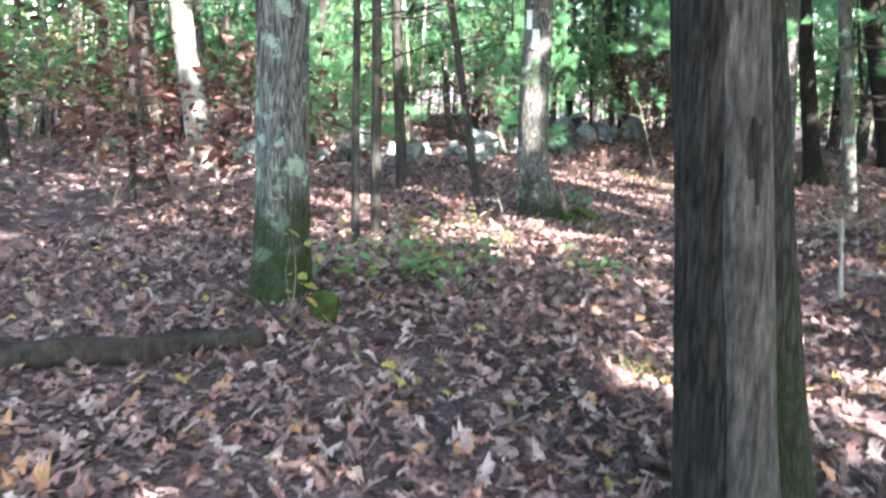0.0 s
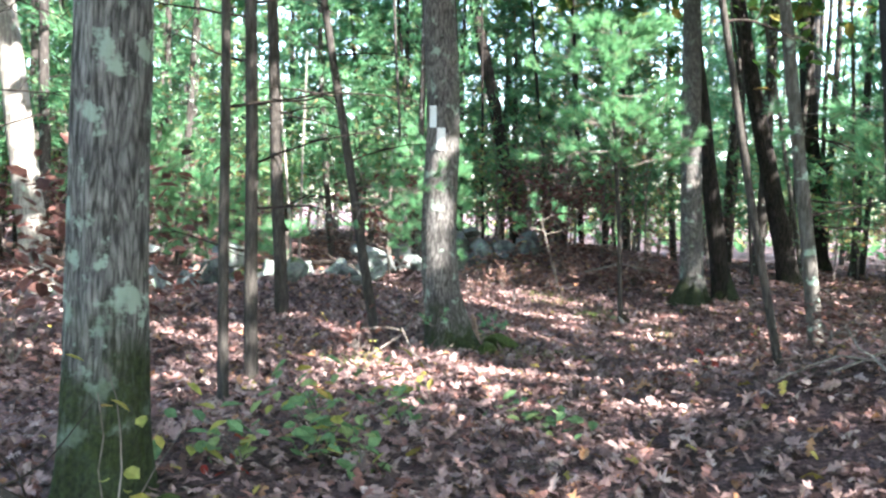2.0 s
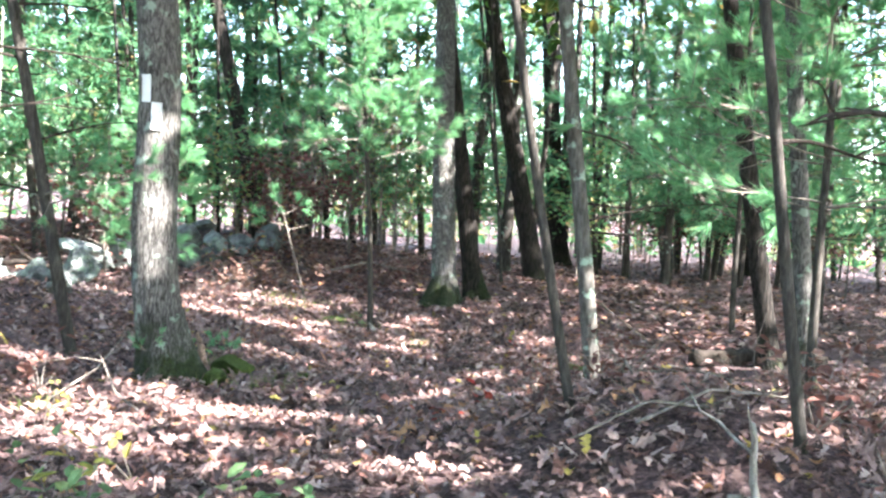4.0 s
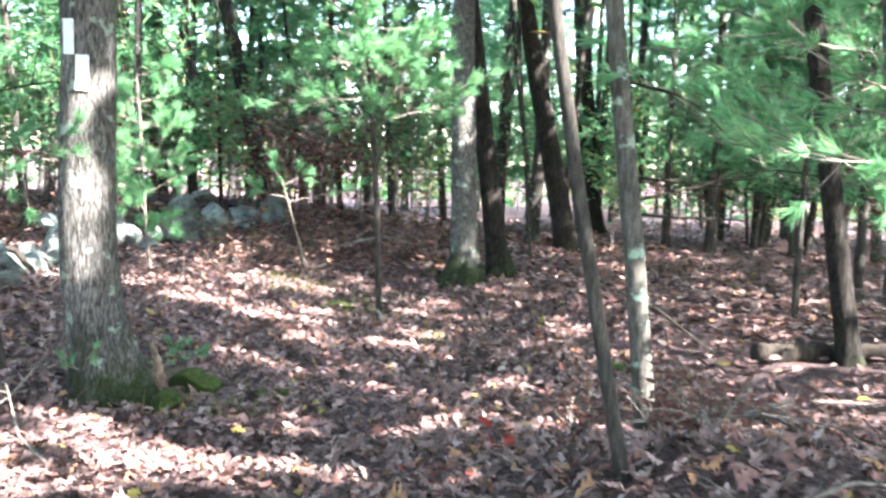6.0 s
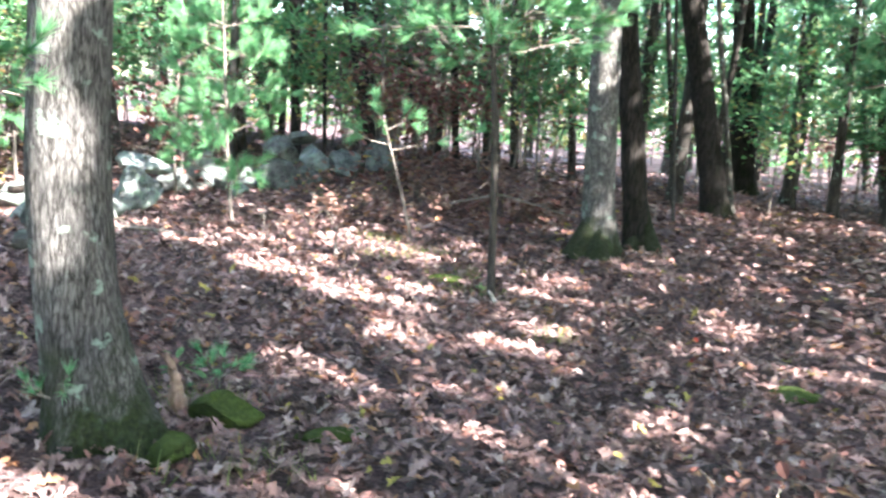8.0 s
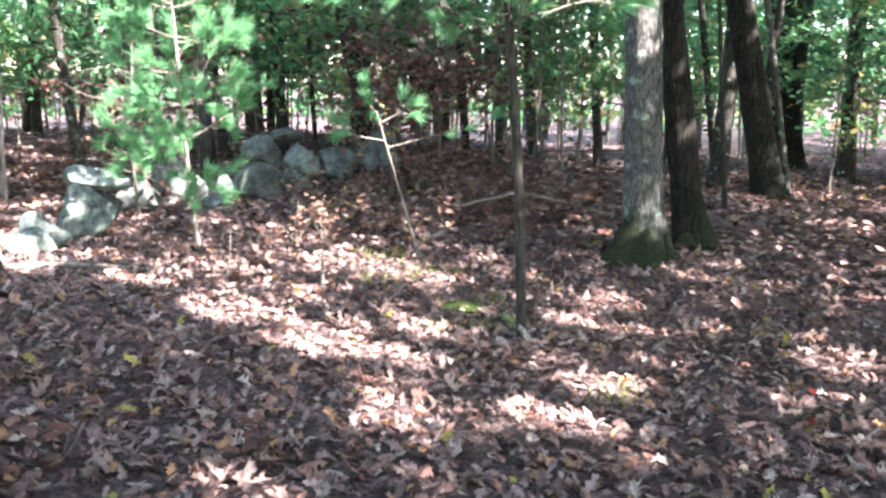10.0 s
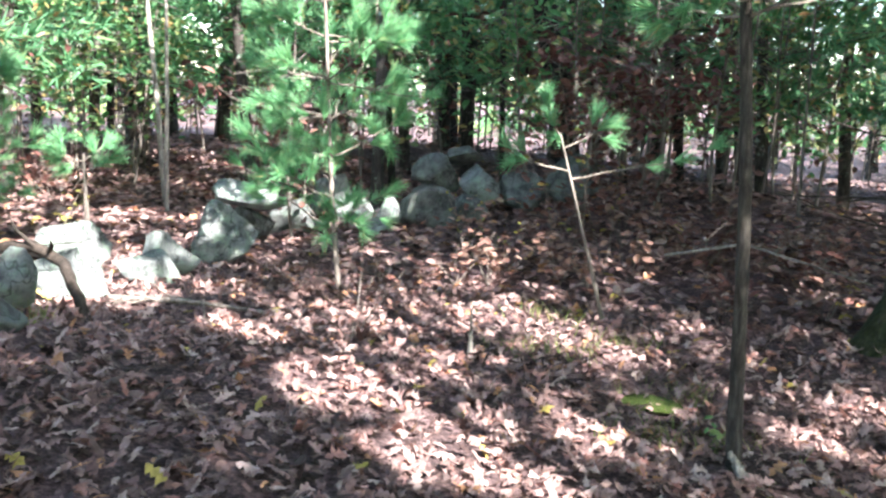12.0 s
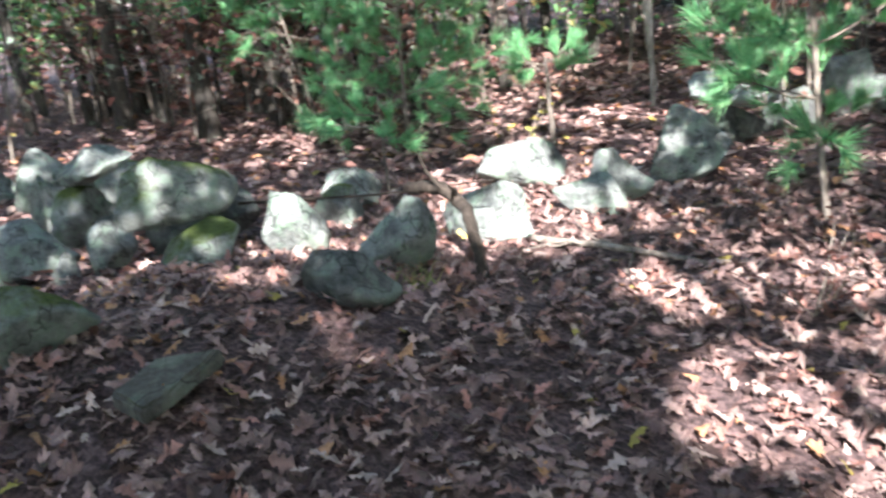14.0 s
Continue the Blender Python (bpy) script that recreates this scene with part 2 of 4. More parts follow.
# ---- ground shape ----
def gz(x, y):
    """Height of the ground; works on numbers and arrays."""
    def hill(cx, cy, h, sx, sy):
        return h * np.exp(-((x - cx) / sx) ** 2 - ((y - cy) / sy) ** 2)
    z = 0.02 + hill(3.0, 3.6, 0.55, 1.1, 1.5) - hill(4.0, 8.5, 0.2, 2.5, 2.5) + hill(-1.6, 8.9, 0.36, 1.4, 1.5) + hill(-0.2, 2.3, 0.16, 1.8, 1.3)
    z = z + hill(2.0, 15.6, 0.55, 2.2, 1.3) - hill(2.6, 11.0, 0.16, 1.6, 1.6) + hill(-2.0, 19.6, 0.6, 8.0, 2.6)
    return z + 0.012 * np.sin(2.9 * x + 1.3 * y) + 0.010 * np.sin(1.7 * x - 4.1 * y + 1) + 0.008 * np.sin(6.3 * x + 5.2 * y)


# ---- mesh helpers ----
def np_mesh(name, verts, faces, smooth=False):
    me = bpy.data.meshes.new(name)
    verts, faces = np.asarray(verts, np.float32), np.asarray(faces, np.int32)
    me.vertices.add(len(verts))
    me.vertices.foreach_set("co", verts.ravel())
    me.loops.add(faces.size)
    me.loops.foreach_set("vertex_index", faces.ravel())
    me.polygons.add(len(faces))
    me.polygons.foreach_set("loop_start", np.arange(0, faces.size, faces.shape[1], dtype=np.int32))
    me.update(calc_edges=True)
    me.polygons.foreach_set("use_smooth", np.full(len(faces), smooth))
    return me


def part(name, me, material, parent, label=""):
    if material and not me.materials:
        me.materials.append(material)
    ob = new(name, me)
    ob.parent = parent
    if label:
        ob["label"] = label
    return ob


def thing(name, x, y, z, label, category, group="", kind="", rz=0.0):
    e = new(name)
    e.empty_display_size = 0.1
    e.matrix_basis = pose(x, y, z, 0, 0, rz)
    return tagged(e, label, category, group, kind)


def tube(points, radii, n=8, ridge=0.0, flare=0.0, roots=5, seed=0, cap=True):
    """A tapered tube along points, with furrows and a flared foot; returns vertices and quads."""
    P, R = np.array(points, float), np.array(radii, float)
    T = np.gradient(P, axis=0)
    T /= np.linalg.norm(T, axis=1)[:, None] + 1e-9
    ref = np.array([0.0, 1.0, 0.0]) if abs(T[0][1]) < 0.8 else np.array([1.0, 0, 0])
    U = np.cross(ref[None], T)
    U /= np.linalg.norm(U, axis=1)[:, None] + 1e-9
    W = np.cross(T, U)
    a = np.linspace(0, 2 * np.pi, n, endpoint=False)
    rad = R[:, None] * np.ones(n)[None]
    if ridge or flare:
        h = P[:, 2] - P[0, 2]
        ph = seed * 1.7
        lobes = 1 + 0.45 * np.cos(roots * a + ph) + 0.25 * np.cos((roots - 2) * a + 2 * ph)
        rad = rad + R[:, None] * flare * np.exp(-np.maximum(h, 0)[:, None] / (1.1 * R[0] + 0.03)) * lobes[None]
        for i in range(len(P)):
            for j in range(n):
                q = Vector((math.cos(a[j]) * 3.1 + seed, math.sin(a[j]) * 3.1, h[i] * 1.3))
                f = noise.noise(q * 1.0) * 0.6 + noise.noise(Vector((q.x * 3.2, q.y * 3.2, q.z * 1.6))) + 0.5 * noise.noise(Vector((q.x * 7, q.y * 7, q.z * 5)))
                rad[i, j] *= 1 + ridge * f
    V = P[:, None] + rad[:, :, None] * (np.cos(a)[None, :, None] * U[:, None] + np.sin(a)[None, :, None] * W[:, None])
    V = V.reshape(-1, 3)
    m = len(P)
    i, j = np.meshgrid(np.arange(m - 1), np.arange(n), indexing="ij")
    k = (j + 1) % n
    F = np.stack([i * n + j, i * n + k, (i + 1) * n + k, (i + 1) * n + j], -1).reshape(-1, 4)
    if cap:
        V = np.concatenate([V, P[-1:] + T[-1:] * R[-1] * 0.3])
        top = (m - 1) * n
        jj = np.arange(n)
        F = np.concatenate([F, np.stack([top + jj, top + (jj + 1) % n, np.full(n, m * n), np.full(n, m * n)], -1)])
    return V, F


def joined(pieces):
    V, F, k = [], [], 0
    for v, f in pieces:
        V.append(v)
        F.append(f + k)
        k += len(v)
    return np.concatenate(V), np.concatenate(F)


def tube_mesh(name, pieces):
    V, F = joined(pieces)
    me = bpy.data.meshes.new(name)
    me.from_pydata(V.tolist(), [], [list(dict.fromkeys(f)) for f in F.tolist()])
    me.polygons.foreach_set("use_smooth", [True] * len(me.polygons))
    return me


def bent(start, way, length, steps, wander, rng, droop=0.0):
    """A wandering line from start."""
    p, d, out = np.array(start, float), np.array(way, float), []
    d /= np.linalg.norm(d)
    for i in range(steps + 1):
        out.append(p.copy())
        d = d + rng.normal(0, wander, 3) + np.array([0, 0, -droop])
        d /= np.linalg.norm(d)
        p = p + d * length / steps
    return out


def frames_of(dirs, rng):
    """Two unit vectors across each direction, turned at random."""
    d = dirs / (np.linalg.norm(dirs, axis=1)[:, None] + 1e-9)
    q = rng.normal(size=d.shape)
    u = np.cross(d, q)
    u /= np.linalg.norm(u, axis=1)[:, None] + 1e-9
    return d, u, np.cross(d, u)


def needles(rng, tips, dirs, count, length, width, spread=0.75):
    """Tufts of needles fanning out from each tip; thin triangles."""
    n = len(tips)
    tips, dirs = np.repeat(tips, count, 0), np.repeat(dirs, count, 0)
    d, u, w = frames_of(dirs, rng)
    a, s = rng.uniform(0, 2 * np.pi, n * count)[:, None], (spread * np.sqrt(rng.uniform(0.05, 1, n * count)))[:, None]
    go = d * np.cos(s) + (u * np.cos(a) + w * np.sin(a)) * np.sin(s)
    go[:, 2] += 0.1
    ln = length * rng.uniform(0.7, 1.1, n * count)[:, None]
    side = np.cross(go, rng.normal(size=go.shape))
    side /= np.linalg.norm(side, axis=1)[:, None] + 1e-9
    base = tips - d * rng.uniform(0, 0.5, n * count)[:, None] * length
    V = np.stack([base - side * width / 2, base + side * width / 2, base + go * ln], 1).reshape(-1, 3)
    return V, np.arange(len(V)).reshape(-1, 3)


def leaf_cards(rng, centres, size, flat=0.5):
    """Small pointed leaves, folded along the midrib: six corners, two quads each."""
    n = len(centres)
    nor = rng.normal(size=(n, 3)) * np.array([1, 1, 1.0])
    nor[:, 2] = np.abs(nor[:, 2]) + flat * 2
    d, u, w = frames_of(nor, rng)
    s = (size * rng.uniform(0.6, 1.25, n))[:, None]
    ox = np.array([0, 0.35, 0.75, 1.0, 0.75, 0.35]) - 0.5
    oy = np.array([0, 0.27, 0.22, 0, -0.22, -0.27])
    oz = np.array([0, 0.08, 0.03, -0.08, 0.03, 0.08])
    V = centres[:, None] + s[:, None] * (ox[None, :, None] * u[:, None] + oy[None, :, None] * w[:, None] + oz[None, :, None] * d[:, None])
    k = np.arange(n)[:, None] * 6
    F = np.concatenate([k + np.array([[0, 1, 2, 3]]), k + np.array([[0, 3, 4, 5]])], 0)
    return V.reshape(-1, 3), F


OAK_X = np.array([0.0, 0.2, 0.3, 0.44, 0.55, 0.7, 0.8, 1.0])
OAK_Y = np.array([0.02, 0.2, 0.09, 0.31, 0.12, 0.33, 0.14, 0.04])


def oak_leaves(rng, centres, size, tilt, rough=1.0):
    """Lobed, curled, dry oak leaves lying about; two strips from midrib to margin."""
    n, m = len(centres), len(OAK_X)
    s = (size * rng.uniform(0.6, 1.3, n))[:, None]
    yaw = rng.uniform(0, 2 * np.pi, n)
    cup, arch, wav = rng.normal(0, 0.65, n)[:, None] * rough, rng.normal(-0.2, 0.45, n)[:, None] * rough, rng.normal(0, 0.09, (n, m))
    x = np.tile(OAK_X - 0.5, (n, 1))
    wide = rng.uniform(0.75, 1.2, n)[:, None]
    yl, yr = OAK_Y[None] * wide * rng.uniform(0.7, 1.2, (n, m)), -OAK_Y[None] * wide * rng.uniform(0.7, 1.2, (n, m))
    mid_z = arch * (x ** 2 - 0.1)
    pts = []
    for yy in (yl, np.zeros((n, m)), yr):
        pts.append(np.stack([x, yy, mid_z + cup * yy ** 2 * 2 + wav * np.abs(yy) * 2], -1))
    L = np.stack(pts, 1) * s[:, None, :, None]
    tx, ty = rng.normal(0, tilt, n), rng.normal(0, tilt, n)
    z = L[..., 2] + L[..., 0] * np.tan(np.clip(tx, -1, 1))[:, None, None] + L[..., 1] * np.tan(np.clip(ty, -1, 1))[:, None, None]
    c, q = np.cos(yaw)[:, None, None], np.sin(yaw)[:, None, None]
    V = np.stack([L[..., 0] * c - L[..., 1] * q, L[..., 0] * q + L[..., 1] * c, z], -1) + centres[:, None, None]
    V = V.reshape(-1, 3)
    j = np.arange(m - 1)
    f = np.concatenate([np.stack([j, m + j, m + j + 1, j + 1], -1), np.stack([m + j, 2 * m + j, 2 * m + j + 1, m + j + 1], -1)])
    F = (np.arange(n)[:, None, None] * 3 * m + f[None]).reshape(-1, 4)
    return V, F


# ---- ground ----
def spaced(centre, reach, count):
    u = np.linspace(-1, 1, count)
    k = math.asinh(reach / 4.0)
    return centre + 4.0 * np.sinh(k * u)


def make_ground():
    xs, ys = spaced(1.0, 400, 261), spaced(8.0, 400, 261)
    X, Y = np.meshgrid(xs, ys)
    V = np.stack([X, Y, gz(X, Y)], -1).reshape(-1, 3)
    n = len(xs)
    i, j = np.meshgrid(np.arange(n - 1), np.arange(n - 1), indexing="ij")
    a = i * n + j
    ob = new("ground", np_mesh("ground", V, np.stack([a, a + 1, a + n + 1, a + n], -1).reshape(-1, 4), True))
    ob.data.materials.append(M_SOIL)
    return tagged(ob, "uneven forest floor of brown leaf mould under trees", "ground", kind="structure")


ground = make_ground()


def scatter_litter():
    rng = np.random.default_rng(4)
    x, y = rng.uniform(-3.2, 4.6, 46000), rng.uniform(-1.0, 12.8, 46000)
    c = np.stack([x, y, gz(x, y) + rng.uniform(0.004, 0.045, len(x))], -1)
    ob = new("leaf_litter", np_mesh("leaf_litter", *oak_leaves(rng, c, 0.077, 0.36)))
    ob.data.materials.append(M_LITTER)
    tagged(ob, "thick carpet of dry curled brown oak leaves on the ground", "leaf litter", kind="stuff")
    x, y = rng.uniform(-16, 16, 46000), rng.uniform(-4, 26, 46000)
    far = ~((x > -3.2) & (x < 4.6) & (y > -1.0) & (y < 12.8))
    x, y = x[far], y[far]
    x, y = np.concatenate([x, rng.uniform(-9, 8, 24000)]), np.concatenate([y, rng.uniform(9.0, 18, 24000)])
    far = ~((x > -3.2) & (x < 4.6) & (y > -1.0) & (y < 12.8))
    x, y = x[far], y[far]
    c = np.stack([x, y, gz(x, y) + rng.uniform(0.01, 0.06, len(x))], -1)
    ob = new("leaf_litter", np_mesh("leaf_litter_far", *leaf_cards(rng, c, 0.11, 1.2)))
    ob.data.materials.append(M_LITTER)
    tagged(ob, "dry brown leaves covering the floor farther off among trunks", "leaf litter", kind="stuff")


scatter_litter()

# ---- where canopy leaves are left out to let sun through: x, y, z, radius ----
GAPS_NEAR = [(2.8, 3.37, 0.3, 0.13), (0.05, 4.86, 0, 0.36), (0.81, 4.93, 0, 0.26), (-0.36, 5.0, 0, 0.26), (2.35, 6.06, 0, 0.2), (1.7, 1.1, 0, 0.3), (2.5, 1.0, 0, 0.35),
             (2.12, 5.67, 0, 0.22), (0.17, 5.84, 0, 0.22), (3.8, 6.02, 0, 0.24), (1.16, 6.17, 0, 0.2), (1.82, 7.77, 0, 0.15), (1.32, 8.6, 0, 0.25), (2.26, 8.75, 0, 0.18), (0.92, 9.6, 0, 0.22),
             (4.19, 9.92, 0, 0.2), (2.79, 10.8, 0, 0.26), (1.32, 11.8, 0, 0.38), (-0.35, 11.7, 0, 0.36), (1.39, 9.54, 0, 0.15), (0.9, 10.1, 0, 0.26), (0.54, 10.24, 0, 0.15),
             (1.67, 10.28, 0, 0.16), (-0.64, 10.92, 0, 0.22), (-0.22, 11.3, 0, 0.22), (2.05, 12.26, 0, 0.15), (-0.85, 12.8, 0, 0.2), (-1.06, 9.56, 0.2, 0.12), (0.0, 10.25, 0, 0.2),
             (0.23, 10.67, 0, 0.2), (-0.4, 5.6, 0, 0.3), (0.6, 5.4, 0, 0.25), (-1.3, 12.0, 0, 0.3), (0.7, 12.3, 0, 0.25), (2.5, 9.4, 0, 0.2), (3.0, 11.4, 0, 0.22), (1.5, 3.9, 0, 0.14), (1.3, 5.2, 0, 0.16), (1.9, 6.8, 0, 0.16), (0.9, 7.6, 0, 0.2), (2.9, 7.4, 0, 0.2), (1.4, 7.2, 0, 0.15)]
GAPS_WALL = [(-1.5, 12.5, 0.3, 0.6), (-2.3, 12.0, 0.3, 0.75), (-1.8, 11.2, 0.3, 0.6), (-2.3, 10.2, 0.3, 0.4), (-3.6, 14.2, 0, 0.4), (-0.9, 14.5, 0.4, 0.35),
             (1.9, 10.2, 2.6, 0.6), (1.3, 10.3, 2.4, 0.4), (2.5, 10.2, 2.5, 0.4), (-0.6, 12.3, 1.3, 0.6), (-3.1, 13.1, 0.7, 0.5), (1.2, 12.4, 1.1, 0.35), (0.35, 6.4, 2.0, 0.13), (-2.0, 6.4, 0, 0.5), (3.6, 13.2, 0.6, 0.3),
             (3.22, 5.66, 0.5, 0.36), (3.15, 5.66, 0.95, 0.3), (0.12, 6.3, 1.45, 0.33), (0.1, 6.3, 0.95, 0.25), (-5.0, 9.0, 2.5, 0.8), (-5.5, 15.5, 2.5, 1.8), (-8.5, 14.0, 3.0, 2.0), (-2.5, 17.0, 3.0, 1.3), (-3.4, 8.5, 0.2, 0.5), (-3.6, 13.6, 1.6, 0.5), (-1.4, 13.2, 1.3, 0.9), (0.55, 6.75, 0.3, 0.16), (0.75, 6.8, 0.1, 0.16), (-1.94, 9.63, 0.2, 0.16), (3.52, 12.4, 0.45, 0.2), (3.3, 12.5, 2.0, 0.28)]


def shaded(points):
    """Which points stay clear of the sunlit gaps."""
    keep = np.ones(len(points), bool)
    s = np.array(SUN)
    for x, y, z, r in [(*g[:3], g[3] * (0.8 if g[1] < 9 else 0.6) + 0.12) for g in GAPS_NEAR] + GAPS_WALL:
        off = points - np.array([x, y, z])
        along = off @ s
        side = off - along[:, None] * s
        broken = np.sin(side[:, 0] * 8 + 2 * x) * np.sin(side[:, 1] * 8 + side[:, 2] * 5 + 3 * y) > 0.42
        keep &= ~((np.linalg.norm(side, axis=1) < r) & (along > 0.6) & ~(broken & (r < 1)))
    return keep


# ---- trees ----
def trunk_line(lean, height, rng, wob=0.02, lean_y=0.0, step=0.25, sink=0.15):
    n = max(6, int((height + sink) / step))
    zs = np.linspace(-sink, height, n)
    ph = rng.uniform(0, 6, 4)
    wx = wob * (np.sin(zs * 1.1 + ph[0]) - math.sin(ph[0]) + 0.5 * np.sin(zs * 2.7 + ph[1]) - 0.5 * math.sin(ph[1]))
    wy = wob * (np.sin(zs * 0.9 + ph[2]) - math.sin(ph[2]))
    return np.stack([lean * zs + wx, lean_y * zs + wy, zs], -1)


def dead_branches(tree_ob, line, specs, rng, material):
    """specs: height, compass angle in degrees, length, rise."""
    for z, ang, ln, rise in specs:
        at = np.array([np.interp(z, line[:, 2], line[:, 0]), np.interp(z, line[:, 2], line[:, 1]), z])
        a = radians(ang)
        main = bent(at, (math.cos(a), math.sin(a), rise), ln, 9, 0.09, rng, 0.015)
        pieces = [tube(main, np.linspace(0.011, 0.0035, 10), 5)]
        for k in (3, 5, 7):
            w = np.array(main[k]) - np.array(main[k - 1])
            tw = bent(main[k], w / np.linalg.norm(w) + rng.normal(0, 0.6, 3), ln * rng.uniform(0.2, 0.4), 4, 0.15, rng)
            pieces.append(tube(tw, np.linspace(0.005, 0.002, 5), 4))
        part("branch", tube_mesh("branch", pieces), material, tree_ob)


def tree(x, y, r, lean, height, material, label, seed, n=14, ridge=0.05, flare=0.5, lean_y=0.0, branches=(), wob=0.02, step=0.16, category="tree", group="", taper=0.55, bend=()):
    rng = np.random.default_rng(seed)
    base = float(gz(x, y))
    t = thing("tree", x, y, base, label, category, group)
    line = trunk_line(lean, height, rng, wob, lean_y, step)
    if bend:
        off = np.interp(line[:, 2], [b[0] for b in bend], [b[1] for b in bend])
        line[:, 0] += np.convolve(np.pad(off, 4, mode="edge"), np.ones(9) / 9, "valid")
    radii = r * (1 - taper * np.clip(line[:, 2], 0, None) / height)
    part("trunk", tube_mesh("trunk", [tube(line, radii, n, ridge, flare, 5, seed)]), material, t)
    dead_branches(t, line, branches, rng, M_DEADDARK)
    return t, line


CROWN_HEADS = []  # tree, centre of the crown


def crown_on(t, line, spread=2.6):
    top = Vector(line[-1]) + t.matrix_basis.translation
    CROWN_HEADS.append((t, np.array(top), spread))


# lichened oak beside the start of the trail
t, l = tree(-0.55, 1.68, 0.155, 0.0, 8.5, M_LICHEN, "rough grey oak trunk blotched with pale green lichen", 3, 40, 0.06, 0.55, step=0.05, wob=0.006, branches=[(2.05, 160, 0.9, 0.1)])
crown_on(t, l)
# dark split trunk with a bare weathered face, and the mossy stem behind it
t, l = tree(1.82, -0.2, 0.15, -0.11, 8.0, M_DARK, "dark furrowed trunk with a bare weathered strip", 5, 44, 0.06, 0.2, step=0.05, wob=0.005)
crown_on(t, l)


def bare_strip(t, line, r, a0, a1, height):
    """Bare wood laid over one side of the trunk."""
    rng = np.random.default_rng(8)
    zs = np.linspace(0.0, height, 60)
    a = np.radians(np.linspace(a0, a1, 12))
    V = []
    for z in zs:
        cx, cy = np.interp(z, line[:, 2], line[:, 0]), np.interp(z, line[:, 2], line[:, 1])
        for k, b in enumerate(a):
            edge = 1.0 if 0 < k < 11 else 0.86
            q = r * edge * (1.09 + 0.02 * noise.noise(Vector((b * 5, z * 1.2, 3))) + 0.018 * noise.noise(Vector((b * 14, z * 2.5, 7))))
            q *= 1 - 0.55 * z / 8.0 + 0.2 * math.exp(-z / 0.2)
            if (z - 1.24) ** 2 * 90 + (k - 5) ** 2 * 0.4 < 1:
                q -= 0.03
            V.append((cx + q * math.cos(b), cy + q * math.sin(b), z))
    i, j = np.meshgrid(np.arange(59), np.arange(11), indexing="ij")
    s = i * 12 + j
    part("bare_wood", np_mesh("bare_wood", V, np.stack([s, s + 1, s + 13, s + 12], -1).reshape(-1, 4), True), M_BARE, t, "weathered grey bare wood")


bare_strip(t, l, 0.15, -94, 4, 4.0)
for c in t.children:  # the trunk is two stems grown together
    c.scale.y = 1.8
t, l = tree(2.04, 0.06, 0.085, -0.15, 7.0, M_MOSSY, "slender dark trunk coated with green moss", 6, 24, 0.07, 0.6, step=0.07, wob=0.005)
crown_on(t, l)

# blazed oak
blazed, blaze_line = tree(0.272, 6.46, 0.165, 0.0, 9.5, M_OAK, "grey oak with a double white trail blaze and mossy foot", 9, 44, 0.05, 0.85, step=0.05, wob=0.0,
                          bend=((0, 0), (0.2, -0.03), (0.45, -0.075), (0.7, -0.105), (1.1, -0.135), (1.45, -0.135), (1.9, -0.125), (2.3, -0.145), (3.0, -0.21), (9.5, -0.7)))
crown_on(blazed, blaze_line, 3.0)


def buttresses(t, specs, material):
    """Roots that run down into the floor; specs: offset x, y, height, radius."""
    for ax, ay, hgt, rad in specs:
        u = np.linspace(0, 1, 12)
        root = np.stack([ax * (1 - u) ** 1.5 + 0.02 * u, ay * (1 - u) ** 1.5, -0.1 + (hgt + 0.1) * u], -1)
        part("root", tube_mesh("root", [tube(root, rad * (1 - 0.45 * u), 18, 0.09, 0.1, 5, 77)]), material, t, "mossy buttress root")


buttresses(blazed, ((0.2, -0.05, 0.5, 0.15), (-0.12, -0.14, 0.4, 0.12), (0.05, 0.2, 0.4, 0.13)), M_OAK)


def blaze(ang, z0, z1, width):
    zs = np.linspace(z0, z1, 12)
    V = []
    for k, z in enumerate(zs):
        cx, cy = np.interp(z, blaze_line[:, 2], blaze_line[:, 0]), np.interp(z, blaze_line[:, 2], blaze_line[:, 1])
        r = 0.165 * (1 - 0.55 * z / 9.5) * 1.075
        for s in np.linspace(-0.5, 0.5, 6):
            b = radians(ang) + s * width / r
            q = r + 0.004 * noise.noise(Vector((s * 6, z * 25, ang)))
            V.append((cx + q * math.cos(b), cy + q * math.sin(b), z + 0.004 * noise.noise(Vector((s * 9, k, 2)))))
    i, j = np.meshgrid(np.arange(11), np.arange(5), indexing="ij")
    a = i * 6 + j
    part("blaze", np_mesh("blaze", V, np.stack([a, a + 1, a + 7, a + 6], -1).reshape(-1, 4), True), M_PAINT, blazed, "white painted rectangle")


blaze(-119, 1.95, 2.14, 0.075)
blaze(-90, 1.76, 1.95, 0.074)

